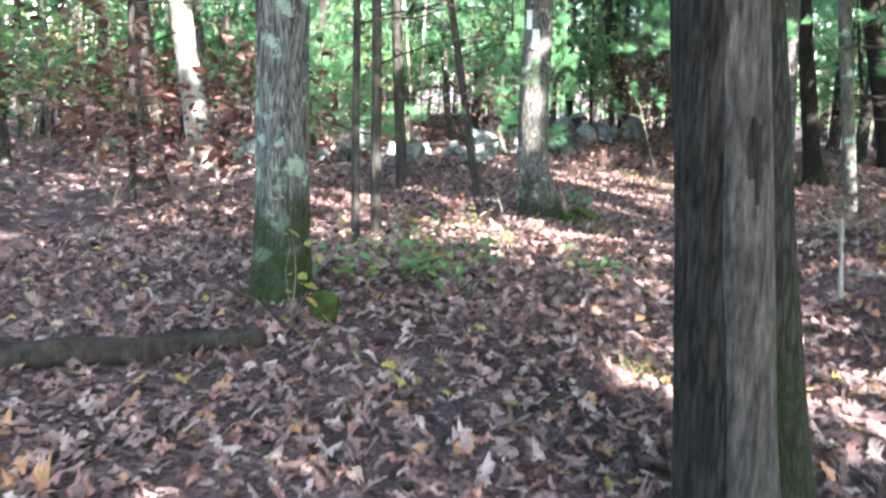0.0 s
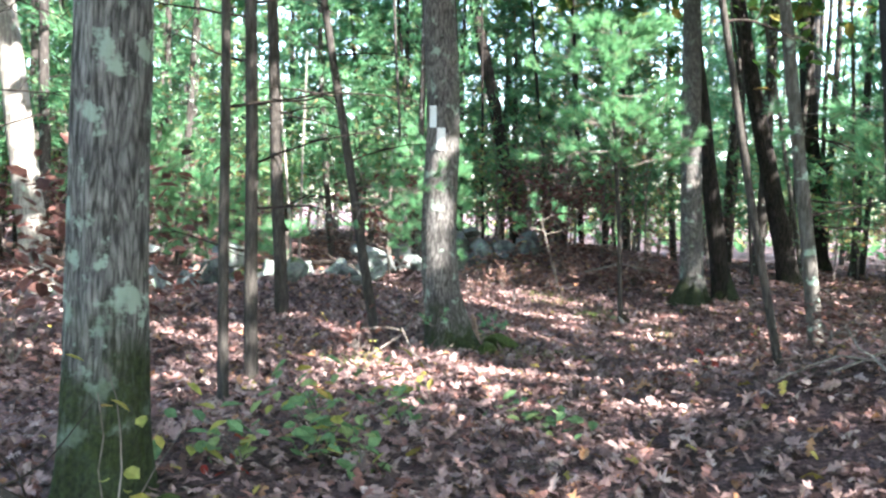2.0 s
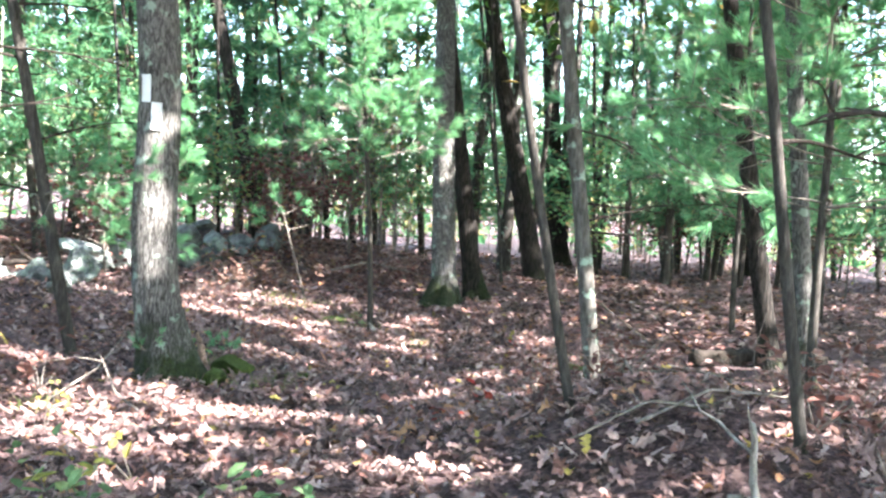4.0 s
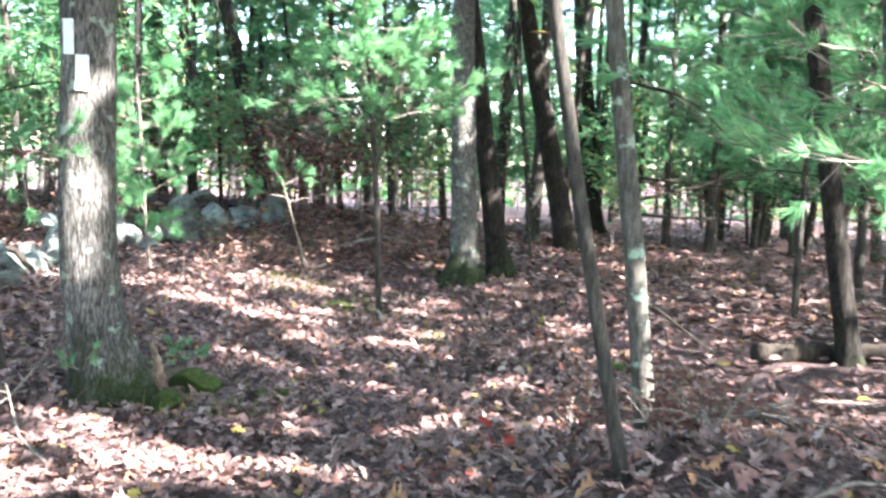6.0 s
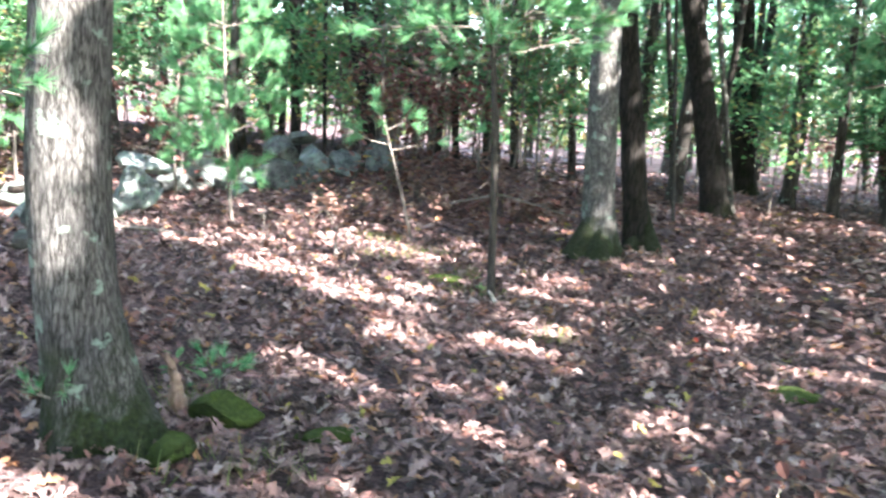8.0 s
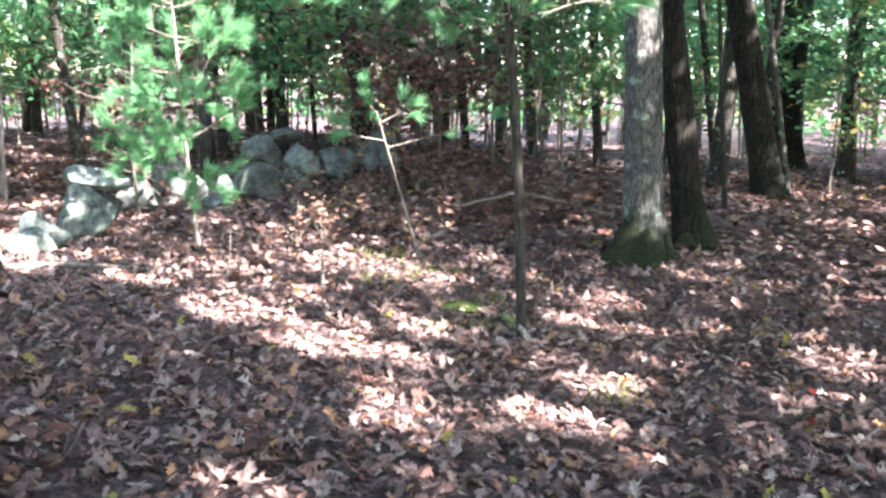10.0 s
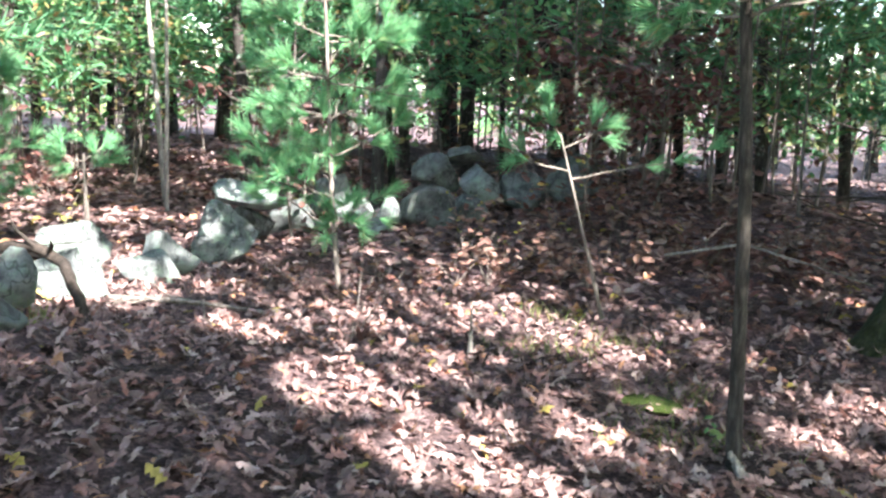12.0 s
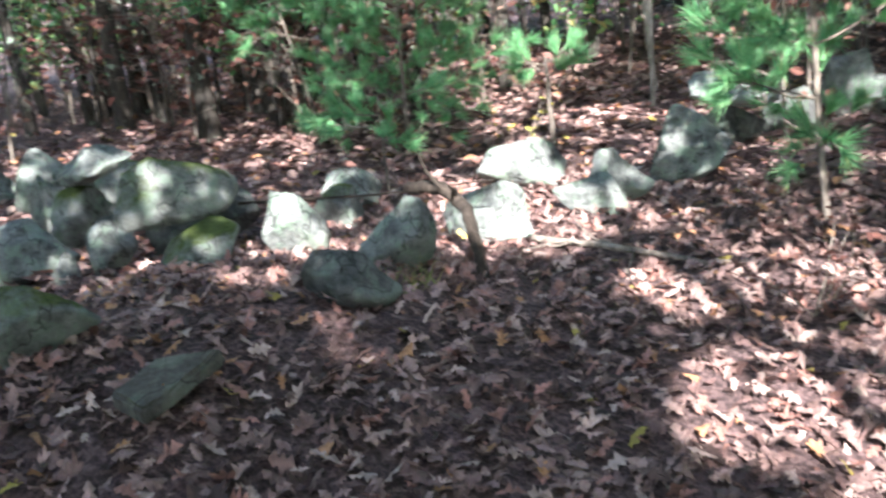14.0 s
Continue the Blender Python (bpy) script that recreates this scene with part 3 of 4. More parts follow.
# poles and saplings near the trail: x, y, radius, lean, height, material, label, branches
NEAR = [
    (-0.72, 3.45, 0.034, -0.016, 6.0, M_POLE, "thin dark pole of a young maple", [(1.7, 20, 0.7, 0.25), (2.3, 170, 0.9, 0.2)]),
    (-0.91, 4.55, 0.052, -0.04, 7.0, M_POLE, "straight brown young trunk with dead twigs", [(1.5, 10, 1.0, 0.5), (1.9, 20, 1.2, 0.45), (2.5, 185, 1.1, 0.15), (1.2, 350, 0.8, 0.1), (2.2, 170, 1.0, 0.1), (2.6, 15, 1.2, 0.2), (0.9, 180, 0.7, 0.05)]),
    (-1.53, 7.4, 0.072, -0.06, 7.5, M_POLE, "grey young trunk standing before the stone wall", [(2.0, 0, 0.8, 0.2)]),
    (-0.5, 7.0, 0.05, -0.2, 6.5, M_POLE, "leaning slim dark trunk", [(1.6, 30, 0.9, 0.3), (2.2, 180, 0.9, 0.2), (1.2, 170, 0.9, 0.1), (1.9, 160, 1.0, 0.1), (2.6, 20, 1.0, 0.2)]),
    (-4.15, 6.35, 0.11, -0.095, 8.0, M_POLE, "brown trunk beside a brown-leaved shrub", []),
    (-3.77, 5.2, 0.04, 0.02, 6.0, M_POLE, "thin dark trunk beside a brown-leaved shrub", [(1.6, 20, 1.0, 0.1), (2.0, 0, 1.2, 0.1), (2.4, 340, 1.3, 0.2), (2.8, 350, 1.4, 0.0)]),
    # sunlight on this large trunk is put into its pale bark colour
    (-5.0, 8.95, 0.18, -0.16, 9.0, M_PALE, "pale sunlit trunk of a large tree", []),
    (2.47, 3.97, 0.027, -0.212, 5.0, M_POLE, "slender leaning dark sapling stem", [(2.0, 0, 0.5, 0.2)]),
    (3.22, 5.68, 0.062, -0.15, 6.5, M_MAPLE, "dark maple pole patched with pale bark", [(1.4, 5, 0.75, 0.02), (1.28, 358, 0.7, 0.05), (1.22, 352, 0.6, -0.05), (0.75, 345, 0.5, -0.35), (1.9, 10, 0.8, 0.02)]),
    (3.1, 2.98, 0.026, -0.18, 5.0, M_POLE, "thin dark pole among dead twigs", [(1.2, 0, 0.6, 0.1)]),
    (6.0, 8.2, 0.1, -0.2, 8.0, M_DARK, "dark trunk rising beyond the hummock", [(1.6, 180, 0.7, 0.1)]),
    (2.8, 1.75, 0.027, -0.165, 5.5, M_POLE, "slim brown trunk by the trail side", [(0.9, 20, 0.4, 0.3), (1.5, 200, 0.4, 0.1)]),
    (5.66, 7.03, 0.085, -0.12, 7.5, M_OAK, "grey trunk with sunlit patches", [(1.2, 190, 0.7, 0.1)]),
    (3.38, 12.62, 0.175, -0.055, 10.0, M_OAK, "large oak with a sunlit foot and moss", [(0.75, 200, 0.8, 0.15), (0.95, 185, 0.9, 0.05), (1.3, 170, 0.7, 0.2)]),
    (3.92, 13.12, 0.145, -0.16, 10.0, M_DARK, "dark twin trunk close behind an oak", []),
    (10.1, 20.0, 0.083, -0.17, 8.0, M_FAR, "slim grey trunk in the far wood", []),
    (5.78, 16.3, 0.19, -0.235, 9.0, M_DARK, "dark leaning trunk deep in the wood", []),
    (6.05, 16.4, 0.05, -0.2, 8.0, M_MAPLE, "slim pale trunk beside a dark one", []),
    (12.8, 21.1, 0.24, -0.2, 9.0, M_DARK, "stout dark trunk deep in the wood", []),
    (12.4, 25.6, 0.1, -0.17, 8.0, M_FAR, "slim grey trunk in the far wood", []),
    (5.7, 18.5, 0.06, -0.16, 7.0, M_FAR, "slim grey trunk in the far wood", []),
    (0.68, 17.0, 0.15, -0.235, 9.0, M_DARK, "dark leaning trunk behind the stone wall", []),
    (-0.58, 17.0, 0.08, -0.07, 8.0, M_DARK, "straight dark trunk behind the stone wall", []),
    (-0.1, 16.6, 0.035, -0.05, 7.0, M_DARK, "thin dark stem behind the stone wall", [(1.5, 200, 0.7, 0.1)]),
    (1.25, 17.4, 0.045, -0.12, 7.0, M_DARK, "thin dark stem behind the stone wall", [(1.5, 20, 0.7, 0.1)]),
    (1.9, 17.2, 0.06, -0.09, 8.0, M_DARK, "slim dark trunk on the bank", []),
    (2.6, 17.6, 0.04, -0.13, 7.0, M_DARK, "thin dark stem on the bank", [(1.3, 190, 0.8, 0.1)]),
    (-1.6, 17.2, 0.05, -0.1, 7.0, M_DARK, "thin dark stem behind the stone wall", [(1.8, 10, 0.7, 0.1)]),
    (4.75, 14.8, 0.03, -0.1, 6.0, M_POLE, "thin sapling beside the twin oaks", []),
    (7.5, 17.8, 0.05, -0.08, 7.0, M_POLE, "slim straight trunk in the open wood", []),
    (-1.5, 19.5, 0.09, -0.05, 8.0, M_FAR, "slim grey trunk in the far wood", []),
    (0.7, 20.5, 0.08, -0.15, 8.0, M_FAR, "slim grey trunk in the far wood", []),
    (-8.0, 22.0, 0.15, -0.16, 9.0, M_FAR, "straight trunk far behind the wall", []),
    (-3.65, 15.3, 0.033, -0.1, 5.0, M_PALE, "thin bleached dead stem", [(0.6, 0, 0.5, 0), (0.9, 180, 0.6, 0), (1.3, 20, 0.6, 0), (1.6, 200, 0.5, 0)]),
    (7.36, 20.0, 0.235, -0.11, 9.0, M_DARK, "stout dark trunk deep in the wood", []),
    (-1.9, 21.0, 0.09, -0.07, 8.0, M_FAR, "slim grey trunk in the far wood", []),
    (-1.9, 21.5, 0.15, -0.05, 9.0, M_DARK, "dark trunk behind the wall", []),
    (-8.87, 12.1, 0.1, 0.05, 8.0, M_FAR, "dark trunk at the end of the wall", []),
    (-10.0, 11.4, 0.075, 0.0, 8.0, M_FAR, "grey trunk in the thicket", []),
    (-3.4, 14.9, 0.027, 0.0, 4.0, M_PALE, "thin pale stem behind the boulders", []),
]
for k, (x, y, r, lean, h, m, label, br) in enumerate(NEAR):
    big = r > 0.09
    t, l = tree(x, y, r, lean, h, m, label, 20 + k, 30 if big else 10, 0.05 if big else 0.04, (1.0 if m is M_OAK else 0.6) if big else 0.35, branches=br, step=0.1 if big else 0.2, wob=0.008, lean_y=0.0)
    if "leaning slim" in label:
        leaning = t
    if "sunlit foot" in label:
        buttresses(t, ((-0.24, -0.1, 0.75, 0.17), (-0.05, -0.24, 0.6, 0.15), (0.2, -0.1, 0.5, 0.12)), M_MOSSY)
    if "twin trunk" in label:
        buttresses(t, ((0.18, -0.12, 0.5, 0.13), (-0.1, -0.15, 0.4, 0.12)), M_MOSSY)
    if h > 5.5:
        crown_on(t, l)


# ---- pines ----
def pine_branch(rng, start, ang, ln, rise, tufts, count, length, width):
    """One bough: a bent twig with side shoots, and the tufts at their ends."""
    main = bent(start, (math.cos(ang), math.sin(ang), rise), ln, 7, 0.07, rng, -0.02)
    pieces, tips, dirs = [tube(main, np.linspace(0.008, 0.003, 8), 5)], [main[-1]], [np.array(main[-1]) - main[-2]]
    for _ in range(tufts):
        k = rng.integers(2, 8)
        w = np.array(main[k]) - main[k - 1]
        w = w / np.linalg.norm(w) + rng.normal(0, 0.55, 3) + np.array([0, 0, 0.15])
        tw = bent(main[k], w, rng.uniform(0.1, 0.28) * (0.4 + ln), 3, 0.12, rng)
        pieces.append(tube(tw, np.linspace(0.004, 0.002, 4), 4))
        tips.append(tw[-1])
        dirs.append(np.array(tw[-1]) - tw[-2])
    V, F = needles(rng, np.array(tips), np.array(dirs), count, length, width)
    return tube_mesh("bough", pieces), np_mesh("needles", V, F)


def young_pine(x, y, label, seed, stem, boughs, count=70, length=0.15, width=0.007, material=None, r=0.018):
    """stem: (lean_x, height); boughs: height, angle, length, rise, tufts."""
    rng = np.random.default_rng(seed)
    t = thing("young_pine", x, y, float(gz(x, y)), label, "pine")
    line = trunk_line(stem[0], stem[1], rng, 0.015, 0, 0.12, 0.08)
    part("stem", tube_mesh("stem", [tube(line, r * (1 - 0.6 * np.clip(line[:, 2], 0, None) / stem[1]), 8, 0.06)]), material or M_TWIG, t)
    for z, ang, ln, rise, tufts in boughs:
        at = (np.interp(z, line[:, 2], line[:, 0]), np.interp(z, line[:, 2], line[:, 1]), z)
        b, nd = pine_branch(rng, at, radians(ang), ln, rise, tufts, count, length, width)
        bo = part("bough", b, M_TWIG, t)
        part("needles", nd, M_NEEDLE, bo, "bright green long soft needles")["kind"] = "stuff"
    return t


def whorls(rng, z0, z1, gap, ln0, ln1, tufts, per=4, skip=0.15):
    out, z = [], z0
    while z <= z1:
        f = (z - z0) / max(z1 - z0, 0.01)
        a0 = rng.uniform(0, 360)
        for k in range(per):
            if rng.uniform() > skip:
                out.append((z + rng.uniform(-0.05, 0.05), a0 + k * 360 / per + rng.uniform(-25, 25), (ln0 + (ln1 - ln0) * f) * rng.uniform(0.7, 1.15), rng.uniform(0.0, 0.35), tufts))
        z += gap
    return out


R = np.random.default_rng(77)
for z, ang, ln, rise, tufts in ((1.12, -42, 1.25, 0.02, 7), (1.2, -62, 0.8, 0.1, 6), (1.35, -20, 0.5, 0.1, 5)):
    stick, sprays = pine_branch(R, (-0.2 * z, 0, z), radians(ang), ln, rise, tufts, 60, 0.11, 0.006)
    bough = part("bough", stick, M_TWIG, leaning)
    part("needles", sprays, M_NEEDLE, bough, "green pine needles")["kind"] = "stuff"
R = np.random.default_rng(77)
young_pine(2.12, 10.4, "young pine with sunlit sprays on a thin stem", 41, (-0.09, 3.9), whorls(R, 2.05, 3.8, 0.24, 1.05, 0.5, 9, 6), material=M_POLE, r=0.036)
young_pine(-0.5, 12.3, "young pine with sunlit tufts beside the boulders", 42, (-0.1, 2.6), whorls(R, 0.45, 2.5, 0.26, 0.72, 0.35, 8, 5, 0.25), r=0.022)
young_pine(-3.1, 13.1, "small pine seedling with a tufted top behind boulders", 43, (-0.05, 0.75), [(0.6, 20, 0.3, 0.25, 4), (0.62, 170, 0.35, 0.3, 4), (0.68, 260, 0.3, 0.35, 4), (0.7, 80, 0.3, 0.4, 3)], r=0.028)
young_pine(1.38, 12.33, "crooked pale sapling with few needle tufts", 44, (-0.29, 1.25), [(1.0, 200, 0.35, 0.2, 3), (1.15, 30, 0.4, 0.35, 3), (1.2, 130, 0.3, 0.5, 2), (0.95, 15, 0.75, 0.25, 2), (1.22, 270, 0.25, 0.4, 2)], r=0.016)
young_pine(-3.25, 11.5, "small pine spreading a low bough behind boulders", 47, (0.0, 0.75), [(0.45, -30, 0.5, 0.1, 5), (0.5, 200, 0.45, 0.1, 5), (0.6, -80, 0.45, 0.1, 5), (0.65, 60, 0.4, 0.2, 4)], r=0.014)
young_pine(-4.3, 12.6, "low pine bough spreading over the wall", 45, (0.05, 1.6), whorls(R, 0.35, 1.5, 0.22, 0.95, 0.6, 8, 5), r=0.022)
young_pine(-5.6, 12.9, "bushy young pine behind the stone wall", 46, (0.02, 2.4), whorls(R, 0.9, 2.3, 0.24, 1.1, 0.6, 9, 5), r=0.03)
young_pine(0.62, 7.1, "tiny pine seedling in the leaves", 48, (0.0, 0.2), [(0.12, 40, 0.1, 0.4, 3), (0.14, 200, 0.1, 0.5, 3), (0.16, 300, 0.08, 0.6, 2)], 40, 0.07, 0.005, r=0.006)
young_pine(0.2, 6.3, "pine seedling growing at the oak's foot", 49, (-0.1, 0.3), [(0.2, 200, 0.1, 0.3, 2), (0.25, 320, 0.1, 0.4, 2)], 30, 0.07, 0.004, r=0.005)
young_pine(4.6, 5.3, "pine hanging dark boughs over the hummock", 51, (-0.02, 4.5), whorls(R, 1.5, 4.2, 0.3, 1.5, 0.8, 10, 5), material=M_POLE, r=0.035)
young_pine(6.6, 10.2, "pine with drooping shaded boughs", 52, (-0.02, 5.0), whorls(R, 1.4, 4.6, 0.34, 1.7, 0.9, 10, 5), material=M_POLE, r=0.04)


def tall_pine(seed, h):
    """Background pine, built once and copied."""
    rng = np.random.default_rng(seed)
    t = thing("pine_tree", 0, 0, 0, "tall shaded pine with sweeping green boughs", "pine", "pines of the wood")
    line = trunk_line(rng.uniform(-0.12, 0), h, rng, 0.02, 0, 0.5)
    part("trunk", tube_mesh("trunk", [tube(line, 0.075 * (1 - 0.7 * np.clip(line[:, 2], 0, None) / h), 9)]), M_FAR, t)
    pieces, tips, dirs = [], [], []
    for z, ang, ln, rise, tufts in whorls(rng, 1.2, h - 0.3, 0.42, 1.9, 0.5, 12, 5):
        at = (np.interp(z, line[:, 2], line[:, 0]), np.interp(z, line[:, 2], line[:, 1]), z)
        a = radians(ang)
        main = bent(at, (math.cos(a), math.sin(a), rise * 0.6), ln, 6, 0.08, rng, -0.02)
        pieces.append(tube(main, np.linspace(0.012, 0.004, 7), 3, cap=False))
        for _ in range(tufts):
            k = rng.integers(2, 7)
            off = rng.normal(0, 0.16, 3) * np.array([1, 1, 0.5])
            tips.append(np.array(main[k]) + off)
            dirs.append(np.array(main[k]) - main[k - 1] + off * 0.5)
    part("boughwork", tube_mesh("boughwork", pieces), M_FAR, t)["kind"] = "stuff"
    V, F = needles(rng, np.array(tips), np.array(dirs), 9, 0.24, 0.034, 1.1)
    part("crown", np_mesh("crown", V, F), M_NEEDLE_FAR, t)["kind"] = "stuff"
    return t


def broad_sapling(seed, h, leaves, material, label, name="sapling", leaf=0.11):
    """Understory shrub or sapling, built once and copied."""
    rng = np.random.default_rng(seed)
    t = thing(name, 0, 0, 0, label, name, "undergrowth of the wood")
    line = trunk_line(rng.uniform(-0.15, 0.05), h, rng, 0.05, 0, 0.3)
    pieces, tips = [], []
    part("stem", tube_mesh("stem", [tube(line, 0.018 * (1 - 0.7 * np.clip(line[:, 2], 0, None) / h), 6)]), M_TWIG, t)
    for _ in range(int(9 + h * 5)):
        z = rng.uniform(0.18 * h, h)
        at = (np.interp(z, line[:, 2], line[:, 0]), np.interp(z, line[:, 2], line[:, 1]), z)
        a = rng.uniform(0, 6.3)
        br = bent(at, (math.cos(a), math.sin(a), rng.uniform(0.0, 0.7)), rng.uniform(0.4, 1.0), 5, 0.18, rng)
        pieces.append(tube(br, np.linspace(0.006, 0.002, 6), 3, cap=False))
        tips += br[2:]
    part("twigwork", tube_mesh("twigwork", pieces), M_TWIG, t)["kind"] = "stuff"
    if leaves:
        c = np.array(tips)[rng.integers(0, len(tips), leaves)] + rng.normal(0, 0.13, (leaves, 3))
        part("foliage", np_mesh("foliage", *leaf_cards(rng, c, leaf, 0.4)), material, t)["kind"] = "stuff"
    return t


def in_clearing(x, y):
    if (x - 1.2) ** 2 / 4.6 ** 2 + (y - 7) ** 2 / 7.0 ** 2 < 1:
        return True
    if -7.0 < x < 1 and 5 < y < 13.6 and y > 9.0 - 0.9 * (x + 7):
        return True
    return (x - 1.2) ** 2 + (y + 1) ** 2 < 3.2 ** 2 or (-4.0 < x < 5 and -3 < y < 8 and x > -3.4)


def plant_wood():
    rng = np.random.default_rng(12)
    kinds = [tall_pine(101, 7.5), tall_pine(102, 6.0), tall_pine(103, 9.0)]
    under = [broad_sapling(111, 2.4, 520, M_UNDER, "leafy green understory sapling"), broad_sapling(112, 3.8, 750, M_UNDER, "leafy green understory sapling"),
             broad_sapling(113, 1.6, 60, M_BROWN, "bare twiggy sapling with few brown leaves"), broad_sapling(114, 3.0, 600, M_UNDER, "leafy yellow-green understory sapling"),
             broad_sapling(115, 2.4, 0, M_BROWN, "bare dead twiggy sapling"), broad_sapling(116, 1.3, 260, M_BROWN, "shrub holding dead brown leaves", "shrub")]
    poles = []
    for k in range(5):
        r = (0.03, 0.05, 0.07, 0.1, 0.13)[k]
        t, _ = tree(0, 0, r, -0.1 + 0.03 * k, 9.0, M_FAR, "straight trunk standing in the wood", 130 + k, 10, 0.04, 0.4, step=0.4, group="trunks of the wood",
                    branches=[(1.3, 60, 0.8, 0.1), (2.2, 200, 0.9, 0.1), (3.0, 320, 0.9, 0.1)])
        t.matrix_basis = pose(0, 0, 0)
        poles.append(t)

    def spot(near, far, spread=110):
        while True:
            a, d = radians(rng.uniform(-spread, 70)), math.sqrt(rng.uniform(near ** 2, far ** 2))
            x, y = 1.2 + d * math.sin(a), 4 + d * math.cos(a)
            if not in_clearing(x, y):
                return x, y

    def put(src, x, y, first):
        m = pose(x, y, float(gz(x, y)), 0, 0, rng.uniform(0, 360))
        if not first and 3.0 < x < 8.5 and 9.0 < y < 16.5:  # open floor beside the twin oaks
            return
        if first:
            src.matrix_basis = m
        else:
            copy_thing(src, m)
    for k in range(58):
        x, y = spot(10.5, 30)
        put(kinds[k % 3], x, y, k < 3)
    for k in range(280):
        x, y = spot(7, 27)
        put(under[k % 6], x, y, k < 6)
    for k in range(80):
        x, y = rng.uniform(-10, 4.5), rng.uniform(15.4, 19.5)
        put(under[(2, 4, 0, 4, 2, 1)[k % 6]], x, y, False)
    for k in range(16):
        put(kinds[k % 3], rng.uniform(-12, 4), rng.uniform(16.5, 21), False)
    for k in range(9):
        put(kinds[k % 3], rng.uniform(7.5, 13), rng.uniform(16, 23), False)
    for k in range(12):
        put(under[(4, 5, 4)[k % 3]], rng.uniform(0.6, 3.3), rng.uniform(14.3, 16.3), False)
    for k in range(44):
        put(under[(2, 4, 5, 0, 2, 5)[k % 6]], rng.uniform(-11, -5), rng.uniform(11.8, 15), False)
    for k in range(4):
        put(kinds[k % 3], rng.uniform(-12, -6), rng.uniform(12.5, 15.5), False)
    for k in range(150):
        x, y = spot(8, 30)
        put(poles[k % 5], x, y, k < 5)
    for k in range(18):
        put(poles[k % 4], rng.uniform(-11, -5), rng.uniform(12, 15.5), False)


plant_wood()


# ---- canopy ----
# unseen leaf clumps added sunward to shade these stretches: x, y and z from, to; clumps
DEEP_SHADE = [(-2.8, 0.4, 6.8, 9.3, 0, 0.1, 180), (1.6, 2.3, -0.4, 0.3, 0, 2.6, 90), (-0.8, -0.3, 1.4, 1.9, 0, 2.4, 40), (3.8, 4.4, 13.6, 14.2, 0, 2.5, 20),
              (-4, 1.5, 14.2, 17, 0, 0.4, 110), (2.0, 3.4, 3.7, 5.9, 1.2, 3.4, 110), (-2.2, 0.3, -0.6, 3.4, 0, 0.1, 180), (-1.2, 1.0, 14.5, 15.6, 0, 0.8, 50),
              (-1.4, -0.3, 9.6, 11.2, 0, 0.1, 30), (2.7, 4.0, 5.6, 8.6, 0, 0.1, 40),
              (1.0, 4.6, 12.6, 15.6, 0, 1.6, 100), (2.6, 4.8, 2.2, 5.2, 0.3, 0.8, 60), (-3, 4, 16, 20, 0, 4, 100), (-5.0, -2.2, 12.4, 15.2, 0, 0.3, 80)]


def grow_canopy():
    rng = np.random.default_rng(31)
    # trees added on the sun's side to carry the shading crowns
    for k in range(34):
        for _ in range(60):
            x, y = rng.uniform(4.5, 23), rng.uniform(-8, 17)
            if not in_clearing(x, y) and not (x < 9.5 and y > 6) and not (x < 6.5 and y > -1) and all((x - h[1][0]) ** 2 + (y - h[1][1]) ** 2 > 6 for h in CROWN_HEADS):
                break
        t, l = tree(x, y, rng.uniform(0.08, 0.16), rng.uniform(-0.1, 0.02), rng.uniform(7, 10), M_OAK if k % 2 else M_POLE, "added forest tree whose leafy crown shades the floor", 200 + k, 12, 0.04, 0.4, step=0.4)
        crown_on(t, l, 2.6)
    # unseen trees added behind the start of the path
    for k in range(14):
        x, y = rng.uniform(-14, 4), rng.uniform(-14, -5)
        t, l = tree(x, y, rng.uniform(0.08, 0.16), rng.uniform(-0.1, 0.02), rng.uniform(7, 10), M_POLE, "added forest tree whose leafy crown shades the floor", 260 + k, 10, 0.04, 0.4, step=0.4)
        crown_on(t, l, 2.6)
    heads = np.array([h[1] for h in CROWN_HEADS])
    n = 3000
    c = np.stack([rng.uniform(-10, 24, n), rng.uniform(-9, 17, n), rng.uniform(5.0, 11.0, n)], -1)
    g = []
    for x0, x1, y0, y1, z0, z1, count in DEEP_SHADE:
        q = np.stack([rng.uniform(x0, x1, count), rng.uniform(y0, y1, count), rng.uniform(z0, z1, count)], -1)
        g.append(q + np.array(SUN) * (rng.uniform(5.5, 10.5, count)[:, None] - q[:, 2:]) / SUN.z)
    c = np.concatenate([c, *g])
    owner = np.argmin(np.linalg.norm(c[:, None, :2] - heads[None, :, :2], axis=2), 1)
    for k, (t, head, spread) in enumerate(CROWN_HEADS):
        mine = c[owner == k]
        mine = np.concatenate([mine, head + rng.normal(0, 1, (14, 3)) * np.array([0.9, 0.9, 0.7])])
        leaves = np.repeat(mine, 18, 0) + rng.normal(0, 0.4, (len(mine) * 18, 3))
        leaves = leaves[shaded(leaves)]
        if not len(leaves):
            continue
        o = np.array(t.matrix_basis.translation)
        part("crown", np_mesh("crown", *leaf_cards(rng, leaves - o, 0.29, 0.5)), M_CANOPY, t, "green and yellowing leaves")["kind"] = "stuff"


grow_canopy()


